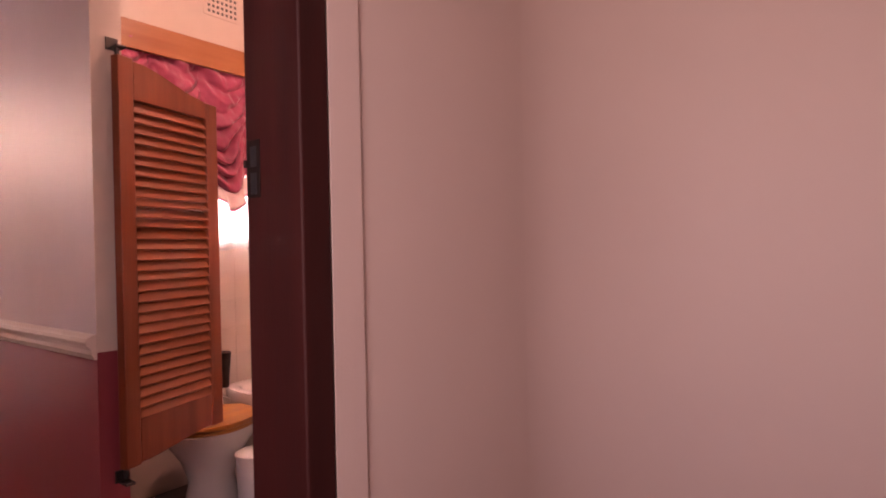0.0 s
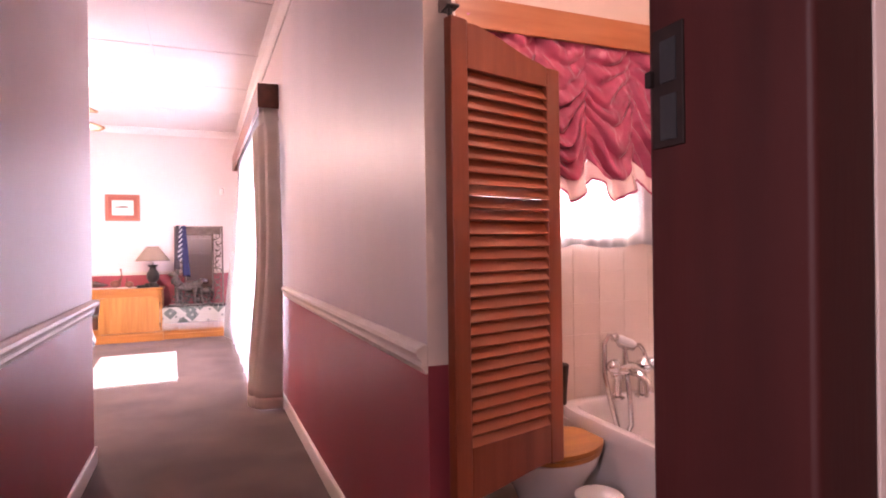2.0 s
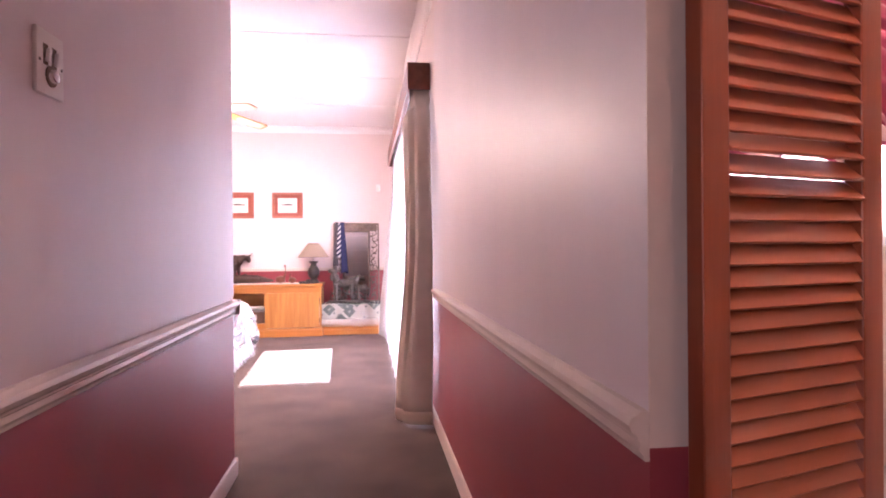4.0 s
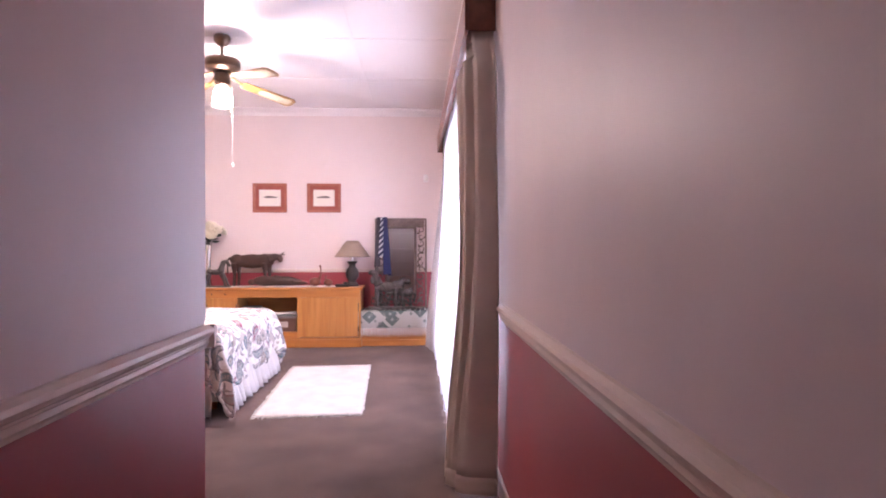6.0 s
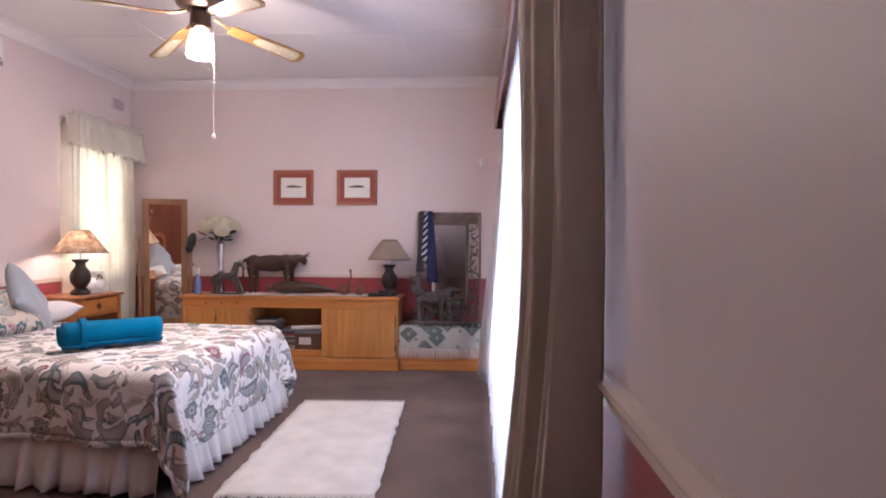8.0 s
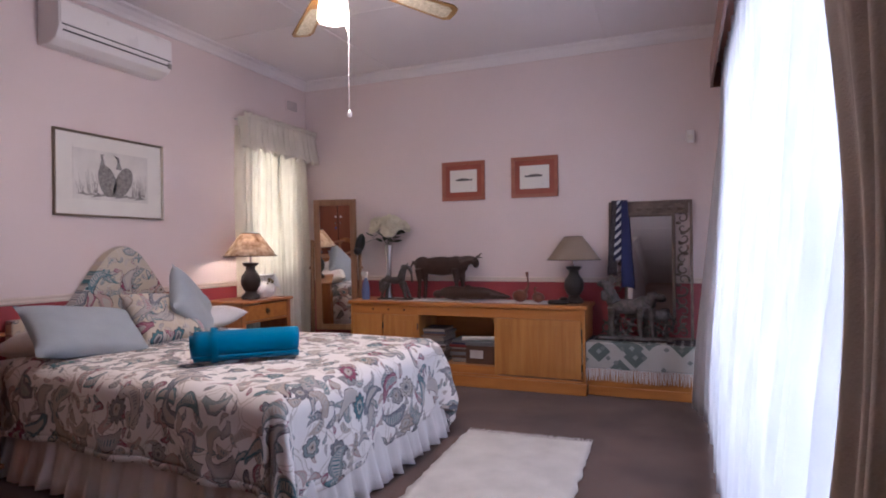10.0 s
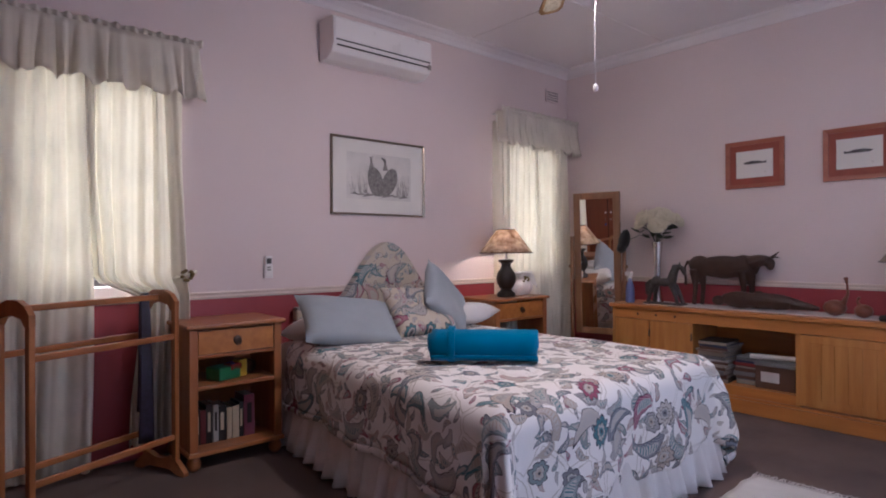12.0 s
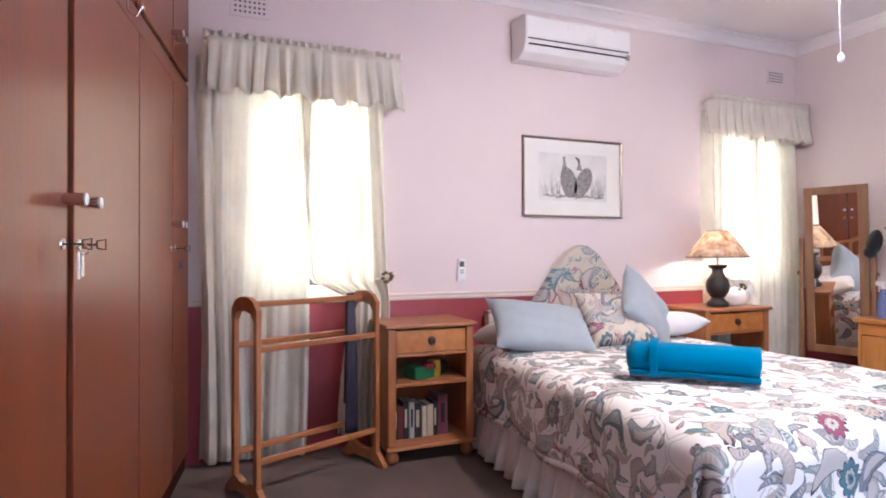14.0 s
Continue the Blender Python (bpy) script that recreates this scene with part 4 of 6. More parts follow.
def basin(u, v):
    """The rim and the hollow of the bath, ring by ring."""
    a = 2 * math.pi * u
    ce, se = math.cos(a), math.sin(a)
    k = 0.28
    sx, sy = math.copysign(abs(ce) ** k, ce), math.copysign(abs(se) ** k, se)
    steps = ((1.0, 0.42), (1.0, 0.462), (0.985, 0.475), (0.88, 0.477), (0.84, 0.468), (0.80, 0.42), (0.74, 0.22), (0.62, 0.11), (0.3, 0.095), (0.001, 0.09))
    i = min(int(v * 9 + 1e-6), 9)
    s, z = steps[i]
    hx, hy = (TX1 - TX0) / 2, (TY1 - TY0) / 2
    ry = 1 - (1 - s) * hx / hy
    return ((TX0 + TX1) / 2 + sx * hx * s, (TY0 + TY1) / 2 + sy * hy * max(ry, 0.001 if s < 0.01 else 0), z)


part("basin", sheet(96, 9, basin), ENAMEL, tub, "", 50)
part("apron", box(TX0 + 0.015, TX0 + 0.04, TY0 + 0.01, TY1, 0.0, 0.43, 0.004), ENAMEL, tub, "white panelled side of the bath")
part("waste", lathe([(0.03, 0.0), (0.032, 0.004), (0.0, 0.006)], 16, m=pose(1.33, 0.4, 0.094)), CHROME, tub)

mix = thing("bath_mixer", "old-fashioned chrome bath mixer with a telephone hand shower", "tap", pose(1.335, 0.77, 0.477, 0, 0, -8))
for x in (-0.05, 0.085):
    part("pillar", lathe([(0.036, 0), (0.036, 0.008), (0.022, 0.016), (0.019, 0.09), (0.027, 0.098), (0.027, 0.12), (0.018, 0.135)], 16, m=pose(x, 0, 0)), CHROME, mix)
for x, turn in ((-0.055, -50), (0.095, 50)):
    head = part("tap_head", lathe([(0.018, 0), (0.024, 0.015), (0.017, 0.035), (0.032, 0.042), (0.036, 0.055), (0.028, 0.075), (0.012, 0.084), (0.0, 0.086)], 16, m=pose(x, -0.01, 0.135, 35, turn, 0)), CHROME, mix)
    part("cross_grip", tube([(-0.036, 0, 0.058), (0.036, 0, 0.058)], [0.009, 0.009], 8, m=pose(x, -0.01, 0.135, 35, turn, 0)), CHROME, head)
part("body", tube([(-0.08, 0, 0.13), (-0.03, 0, 0.135), (0.02, 0, 0.142), (0.07, 0, 0.135), (0.12, 0, 0.13)], [0.022, 0.026, 0.034, 0.026, 0.022], 14), CHROME, mix)
part("spout", tube([(0.02, 0, 0.13), (0.03, -0.06, 0.125), (0.04, -0.12, 0.10), (0.042, -0.135, 0.05)], [0.024, 0.021, 0.019, 0.021], 12), CHROME, mix)
part("riser", tube([(0.0, 0.0, 0.14), (-0.005, 0.0, 0.245)], [0.017, 0.011], 10), CHROME, mix)
part("cradle", tube([(-0.05, 0, 0.285), (-0.04, 0, 0.255), (0.0, 0, 0.24), (0.04, 0, 0.232), (0.055, 0, 0.25)], 0.008, 8), CHROME, mix)
hs = part("hand_shower", tube([(-0.05, 0, 0.292), (-0.03, 0, 0.285), (0.03, 0, 0.262), (0.05, 0, 0.252)], [0.012, 0.02, 0.02, 0.013], 12), PLASTIC, mix, "white handle of the telephone hand shower")
part("elbow", tube([(0.05, 0, 0.252), (0.075, -0.005, 0.25), (0.092, -0.01, 0.225), (0.098, -0.012, 0.198)], [0.011, 0.010, 0.010, 0.012], 10), CHROME, hs)
part("rose", lathe([(0.010, 0.0), (0.016, -0.012), (0.044, -0.032), (0.046, -0.040), (0.0, -0.042)], 18, m=pose(0.10, -0.012, 0.20)), CHROME, hs)
part("hose", tube([(-0.05, 0, 0.292), (-0.09, 0, 0.305), (-0.118, -0.005, 0.27), (-0.122, -0.012, 0.12), (-0.10, -0.03, -0.02), (-0.075, -0.05, -0.14), (-0.04, -0.055, -0.17), (-0.005, -0.05, -0.12), (0.0, -0.03, 0.0), (0.0, -0.01, 0.11)], 0.0125, 10), CHROME, mix, "ribbed chrome shower hose")
part("hose_nut", lathe([(0.017, -0.015), (0.02, -0.01), (0.02, 0.012), (0.015, 0.018)], 12, m=pose(-0.06, 0, 0.295, 0, 75, 0)), CHROME, mix)

wc = thing("toilet", "white ceramic toilet with an orange pine seat and lid", "toilet", pose(0.17, 0.53, 0.022, 0, 0, 0))


def oval(x0, x1, w, z0, z1, bevel, bm=None):
    pts = []
    for k in range(40):
        a = 2 * math.pi * k / 40
        x = (x0 + x1) / 2 + (x1 - x0) / 2 * math.cos(a)
        pts.append((x, w * math.sin(a) * (1 - 0.12 * math.cos(a))))
    own = bmesh.new()
    lo = [own.verts.new((x, y, z0)) for x, y in pts]
    hi = [own.verts.new((x, y, z1)) for x, y in pts]
    own.faces.new(lo[::-1])
    own.faces.new(hi)
    for i in range(40):
        own.faces.new((lo[i], lo[(i + 1) % 40], hi[(i + 1) % 40], hi[i]))
    bmesh.ops.bevel(own, geom=[e for e in own.edges if e.is_boundary is False and abs(e.verts[0].co.z - e.verts[1].co.z) < 1e-6], offset=bevel, segments=3, affect="EDGES", profile=0.5)
    return merge(own, bm)


part("cistern", box(0.0, 0.17, -0.22, 0.22, 0.42, 0.76, 0.03, seg=3), ENAMEL, wc)
part("cistern_lid", box(-0.005, 0.18, -0.23, 0.23, 0.76, 0.79, 0.012), ENAMEL, wc)
part("bowl", lathe([(0.10, -0.022), (0.11, 0.0), (0.09, 0.12), (0.12, 0.22), (0.18, 0.32), (0.19, 0.36)], 32, m=pose(0.56, 0, 0) @ Matrix.Diagonal((1.18, 1, 1, 1))), ENAMEL, wc)
part("seat", oval(0.36, 0.80, 0.19, 0.362, 0.378, 0.006), PINE, wc, "orange pine seat")
part("lid", oval(0.355, 0.805, 0.195, 0.383, 0.402, 0.007), PINE, wc, "orange varnished pine lid, closed")
part("lid_hinge", tube([(0.36, -0.07, 0.385), (0.36, 0.07, 0.385)], 0.01), CHROME, wc)
bin_ = thing("waste_bin", "white plastic pedal bin beside the bath", "waste bin", pose(0.81, 0.30, 0))
part("bucket", lathe([(0.075, 0), (0.078, 0.005), (0.085, 0.26), (0.087, 0.265)], 24), PLASTIC, bin_)
part("rim", lathe([(0.09, 0.265), (0.091, 0.275), (0.08, 0.282), (0.0, 0.285)], 24), PLASTIC, bin_)
boot = ball((0, 0, 0.06), (0.07, 0.045, 0.06), None, 2)
ball((0.05, 0, 0.035), (0.07, 0.04, 0.035), boot)
solo("black_shoe", boot, BLACK, "black slipper lying on the bathroom floor", "shoe", pose(0.34, 0.30, 0, 0, 0, 30))

bp = thing("bath_pelmet", "orange pine pelmet over the bathroom window", "pelmet")
part("front_board", box(0.3, 1.705, 0.755, 0.775, 2.165, 2.30, 0.003), BATH_PELMET, bp)
part("top_board", box(0.3, 1.705, 0.775, 0.868, 2.283, 2.30, 0.002), BATH_PELMET, bp)
part("end_board", box(0.3, 0.318, 0.775, 0.868, 2.165, 2.283, 0.002), BATH_PELMET, bp)
part("end_board", box(1.687, 1.705, 0.775, 0.868, 2.165, 2.283, 0.002), BATH_PELMET, bp)

SW = 5


def swag(u, v):
    """A balloon blind: gathered cords between puffed swags."""
    p = u * SW
    q = p - math.floor(p)
    belly = math.sin(math.pi * q)
    x = 0.34 + 1.335 * u
    z = 2.23 - 0.60 * v - 0.11 * belly * v ** 1.2
    turn = 2.2 * noise.noise((6 * u, 5 * v, 8.3)) + 21 * v - 2.6 * belly + 2.1 * math.floor(p) + 1.6 * math.sin(9 * u + 3 * v) + 0.5 * math.sin(31 * u - 6 * v)
    ruck = (1.1 - 2.2 * abs(math.sin(turn)) ** 1.35 + 0.35 * math.sin(2.3 * turn + 17 * u)) * (0.5 + 0.5 * v)
    y = 0.80 - 0.055 * belly * (0.35 + 0.65 * v) + 0.021 * ruck * (0.35 + 0.65 * belly) + 0.016 * noise.noise((17 * u, 7 * v, 1.7)) + 0.010 * noise.noise((44 * u, 21 * v, 4.1))
    return (x, y, z + 0.012 * ruck * belly)


blind = thing("balloon_blind", "ruched crimson satin balloon blind with a pale frill", "blind")
thick(part("satin", sheet(200, 110, swag), PINK_SATIN, blind, "", 80), 0.003)


def frill(u, v):
    b = swag(u, 1)
    w = 0.024 * math.sin(SW * 13 * u + 2 * math.sin(13 * u)) + 0.008 * math.sin(61 * u)
    return (b[0] + 0.008 * math.sin(83 * u) * v, b[1] - 0.006 - 0.025 * v + w * v, b[2] - (0.085 + 0.014 * math.sin(SW * 13 * u + 1)) * v)


thick(part("frill", sheet(220, 4, frill), PINK_FRILL, blind, "pale pink pleated frill", 80), 0.002)
thick(part("frill_edge", sheet(220, 1, lambda u, v: (frill(u, 1)[0], frill(u, 1)[1] - 0.003, frill(u, 1)[2] + 0.004 - 0.012 * v)), PINK_SATIN, blind, "crimson edging of the frill", 80), 0.002)
net = sheet(200, 14, lambda u, v: (0.36 + 1.33 * u, 0.838 + 0.014 * math.sin(2 * math.pi * 15 * u + v) + 0.008 * math.sin(71 * u), 2.10 - 0.875 * v - 0.02 * abs(math.sin(11 * u)) * (v == 1)))
thick(solo("net_curtain", net, NET, "white net curtain below the crimson blind", "curtain", angle=80), 0.002)
rl = thing("towel_rail", "thin chrome towel rail on the bathroom wall", "towel rail", pose(1.72, 0.2, 1.56))
part("bar", tube([(-0.06, -0.32, 0), (-0.06, 0.31, 0)], 0.008, 10), CHROME, rl)
for y in (-0.28, 0.28):
    part("post", tube([(0, y, 0), (-0.06, y, 0)], 0.007, 8), CHROME, rl)
    part("flange", lathe([(0.018, 0), (0.016, 0.006), (0.0, 0.008)], 14, m=pose(0, y, 0, 0, -90, 0)), CHROME, rl)


# ---- room fixtures on the walls and the ceiling ----
fan = thing("ceiling_fan", "antique bronze ceiling fan with four cane-inset blades, lamp lit", "ceiling fan", pose(-2.0, 5.18, CEILING))
part("canopy", lathe([(0.06, 0), (0.07, -0.02), (0.065, -0.05), (0.035, -0.085), (0.016, -0.09)], 24), BRONZE, fan)
part("rod", tube([(0, 0, -0.08), (0, 0, -0.20)], 0.013, 12), BRONZE, fan)
part("motor", lathe([(0.03, -0.185), (0.09, -0.19), (0.135, -0.20), (0.145, -0.215), (0.145, -0.265), (0.135, -0.28), (0.10, -0.30), (0.07, -0.305)], 32), BRONZE, fan)
part("switch_housing", lathe([(0.05, -0.305), (0.062, -0.32), (0.062, -0.40), (0.04, -0.425)], 24), BRONZE, fan)
shade = lathe([(0.04, -0.425), (0.052, -0.432), (0.070, -0.47), (0.078, -0.53), (0.082, -0.585)], 28)
bmesh.ops.delete(shade, geom=[f for f in shade.faces if len(f.verts) > 4], context="FACES")
fs = part("shade", shade, frosted_glass(), fan, "frosted glass tulip shade")
thick(fs, 0.003)
part("bulb", ball((0, 0, -0.515), (0.02, 0.02, 0.028)), glow("lit_bulb", (1, 0.9, 0.78), 40), fs)
BLADE = wood("olive_gold_blade", (0.30, 0.17, 0.05), (0.20, 0.10, 0.03), 0.35, "x")
CANE = material("woven_cane", (0.62, 0.55, 0.40), 0.7, var=0.2, scale=60, fine=220, bump=0.6)
for k in range(4):
    m = pose(0, 0, -0.345, 0, 0, 49 + 90 * k) @ pose(0, 0, 0, 0, 7, 0) @ pose(0, 0, 0, -13, 0, 0)
    arm = tube([(0.09, 0, 0.03), (0.15, 0, 0.01), (0.21, 0, 0.004)], [0.012, 0.009, 0.012], 8, m=m)
    part("blade_arm", arm, BRASS, fan, "brass blade arm")
    pts = [(0.19, -0.036), (0.23, -0.048), (0.68, -0.070), (0.715, -0.048), (0.72, 0.0), (0.715, 0.048), (0.68, 0.070), (0.23, 0.048), (0.19, 0.036)]
    blade = slab(pts, -0.004, 0.004, m=m @ pose(0, 0, 0, 90, 0, 0))
    bl = part("blade", blade, BLADE, fan, "olive-gold wood blade")
    pts2 = [(0.36, -0.026), (0.40, -0.040), (0.66, -0.050), (0.685, -0.030), (0.685, 0.030), (0.66, 0.050), (0.40, 0.040), (0.36, 0.026)]
    part("cane_panel", slab(pts2, 0.004, 0.0065, m=m @ pose(0, 0, 0, 90, 0, 0)), CANE, bl, "woven cane inset")
    part("cane_panel", slab(pts2, -0.0065, -0.004, m=m @ pose(0, 0, 0, 90, 0, 0)), CANE, bl, "woven cane inset")
for x, y, z in ((0.07, 0.02, -0.64), (-0.065, -0.02, -0.60)):
    part("pull_chain", tube([(x * 0.9, y, -0.37), (x, y, z)], 0.0022, 6), BRASS, fan)
part("pull_cord", tube([(0.072, 0.02, -0.42), (0.074, 0.03, -0.7), (0.066, 0.035, -0.9), (0.07, 0.035, -1.05)], 0.002, 6), WHITE_CLOTH, fan, "white pull cord")
part("cord_weight", lathe([(0.004, 0), (0.012, -0.012), (0.011, -0.03), (0.0, -0.036)], 12, m=pose(0.07, 0.035, -1.05)), PLASTIC, fan, "white plastic cord end")

ac = thing("air_conditioner", "white split air conditioner indoor unit high on the wall", "air conditioner", pose(-4.05, 5.43, 2.495))
prof = [(0, 0), (0, 0.285), (0.17, 0.285), (0.195, 0.265), (0.20, 0.10), (0.17, 0.035), (0.10, 0.0)]
part("casing", slab(prof, -0.43, 0.43, bevel=0.008), PLASTIC, ac)
part("front_panel", box(0.199, 0.2045, -0.42, 0.42, 0.125, 0.262, 0.002), PLASTIC, ac)
# Solid black bars stand in for the shade in the gaps round the flap.
part("panel_gap", box(0.198, 0.2025, -0.41, 0.41, 0.112, 0.120), BLACK, ac, "black bar in place of the shaded gap above the air flap")
part("air_flap", box(0.1995, 0.2065, -0.385, 0.385, 0.085, 0.108, 0.003), PLASTIC, ac)
part("flap_gap", box(0.19, 0.203, -0.40, 0.40, 0.078, 0.083), BLACK, ac)
part("display", box(0.198, 0.204, 0.387, 0.42, 0.06, 0.10, 0.002), INK_PALE, ac)
rem = thing("remote_holder", "white remote control in a wall holder", "remote control", pose(-4.05, 4.615, 1.0))
part("holder", box(0, 0.02, -0.03, 0.03, 0.0, 0.085, 0.004), PLASTIC, rem)
part("handset", box(0.006, 0.024, -0.024, 0.024, 0.01, 0.145, 0.005), PLASTIC, rem)
part("screen", box(0.023, 0.0255, -0.017, 0.017, 0.095, 0.13, 0.001), INK, rem)
for z in (0.05, 0.066):
    part("button", box(0.023, 0.0265, -0.014, 0.014, z, z + 0.01, 0.002), INK_PALE, rem)
for y0, y1, z0, z1 in ((3.17, 3.39, 2.555, 2.70), (7.46, 7.66, 2.62, 2.74)):
    v = thing("air_vent", "painted plaster wall vent with small square holes", "air vent", pose(-4.05, (y0 + y1) / 2, (z0 + z1) / 2), "wall vents")
    w, hgt = y1 - y0, z1 - z0
    part("plate", box(0, 0.008, -w / 2, w / 2, -hgt / 2, hgt / 2, 0.002), WALL_ROOM, v)
    # Dark squares on the uncut plate stand for the shade inside the holes.
    hole = mesh_of("hole", box(0.0072, 0.0095, -0.006, 0.006, -0.006, 0.006), INK)
    ny, nz = 7, 4
    for i in range(ny):
        for j in range(nz):
            o = new("hole", hole)
            o.parent = v
            o.location = (0, (i - (ny - 1) / 2) * w * 0.12, (j - (nz - 1) / 2) * hgt * 0.2)
pir = thing("motion_detector", "small white alarm detector high on the wall", "alarm detector", pose(-0.27, 7.80, 2.09))
part("case", box(-0.03, 0.03, -0.04, 0.0, -0.05, 0.05, 0.012), PLASTIC, pir)
part("lens", box(-0.022, 0.022, -0.045, -0.036, -0.035, 0.01, 0.004), PAPER, pir)


def framed(name, label, m, w, h, border, mount, fmat, depth=0.02):
    """A framed print facing -y: four mitred bars, a backing, a mount and the printed area."""
    p = thing(name, label, "picture", m)
    def bar(a, b, c, d):
        own = bmesh.new()
        lo = [own.verts.new((x, 0, z)) for x, z in (a, b, c, d)]
        hi = [own.verts.new((x, -depth if i < 2 else -depth * 0.7, z)) for i, (x, z) in enumerate((a, b, c, d))]
        own.faces.new(lo)
        own.faces.new(hi[::-1])
        for i in range(4):
            own.faces.new((lo[i], lo[(i + 1) % 4], hi[(i + 1) % 4], hi[i]))
        return own
    W, Hh, i = w / 2, h / 2, border
    o = [(-W, -Hh), (W, -Hh), (W, Hh), (-W, Hh)]
    n = [(-W + i, -Hh + i), (W - i, -Hh + i), (W - i, Hh - i), (-W + i, Hh - i)]
    for k in range(4):
        part("frame_bar", bar(o[k], o[(k + 1) % 4], n[(k + 1) % 4], n[k]), fmat, p)
    part("mount", box(-W + i, W - i, -0.006, -0.002, -Hh + i, Hh - i), mount, p)
    return p


FRAME = wood("fish_frame_wood", (0.42, 0.13, 0.075), (0.30, 0.085, 0.05), 0.35, "x")
MOUNT_RED = material("red_brown_mount", (0.33, 0.075, 0.045), 0.6, var=0.1)
for x, flip in ((-2.258, 1), (-1.573, -1)):
    p = framed("fish_print", "small fish print in a red-brown wooden frame", pose(x, 7.798, 1.835), 0.43, 0.37, 0.032, MOUNT_RED, FRAME)
    part("paper", box(-0.135, 0.135, -0.008, -0.006, -0.105, 0.105), PAPER, p)
    fish = [(flip * fx, fz) for fx, fz in ((-0.085, 0.006), (-0.06, 0.014), (-0.02, 0.021), (0.03, 0.018), (0.07, 0.008), (0.09, 0.016), (0.088, -0.004), (0.07, 0.0), (0.03, -0.002), (-0.02, -0.002), (-0.06, -0.001))]
    part("fish_shape", slab(fish, -0.0092, -0.008, m=pose(0, 0, 0.005, 0, 0, 0)), INK, p)
    part("fish_shade", slab([(a_ * 0.9, b_ * 0.5 - 0.003) for a_, b_ in fish], -0.0088, -0.008, m=pose(0, 0, 0.003)), INK_PALE, p)
    part("signature", box(0.07, 0.085, -0.0085, -0.008, -0.07, -0.067), INK_PALE, p)

GOLD = material("dull_silver_gilt", (0.30, 0.25, 0.19), 0.3, metal=0.7, var=0.1)
bird = framed("bird_print", "large print of two guinea-fowl-like birds in a thin gilt frame", pose(-4.048, 5.503, 1.722, 0, 0, 90), 0.845, 0.565, 0.014, PAPER, GOLD, 0.022)
part("print_area", box(-0.29, 0.29, -0.0075, -0.006, -0.165, 0.175), material("print_wash", (0.74, 0.71, 0.67), 0.8, var=0.08, scale=9), bird)
for s, x in ((1, -0.05), (-1, 0.075)):
    body = [(x + s * 0.078 * math.cos(a) * (1 if math.cos(a) * s > 0 else 0.75) - (0.028 * s - 0.01) * math.sin(a), -0.03 + 0.110 * math.sin(a)) for a in [2 * math.pi * k / 24 for k in range(24)]]
    part("bird_shape", slab(body, -0.0088, -0.0075), INK_BIRD, bird)
    nx = x - 0.03
    neck = [(nx - 0.02, 0.06), (nx - 0.006, 0.11), (nx - 0.012, 0.15), (nx + s * 0.028 - 0.01, 0.155), (nx + 0.008, 0.145), (nx + 0.012, 0.11), (nx + 0.03, 0.06)]
    part("bird_neck", slab(neck, -0.0086, -0.0075), INK_BIRD, bird)
random.seed(3)
for k in range(46):
    x = random.choice((random.uniform(-0.26, -0.11), random.uniform(0.15, 0.27)))
    hh, t = random.uniform(0.05, 0.16), random.uniform(-0.03, 0.03)
    part("grass_stroke", slab([(x - 0.002, -0.12), (x + 0.003, -0.12), (x + t, -0.12 + hh)], -0.0082, -0.0075), INK_PALE, bird)
for k in range(9):
    x = -0.22 + 0.055 * k
    part("ground_stroke", slab([(x - 0.05, -0.13 - 0.01 * (k % 3)), (x + 0.05, -0.135), (x, -0.118)], -0.0083, -0.0075), INK_PALE if k % 2 else INK_BIRD, bird)


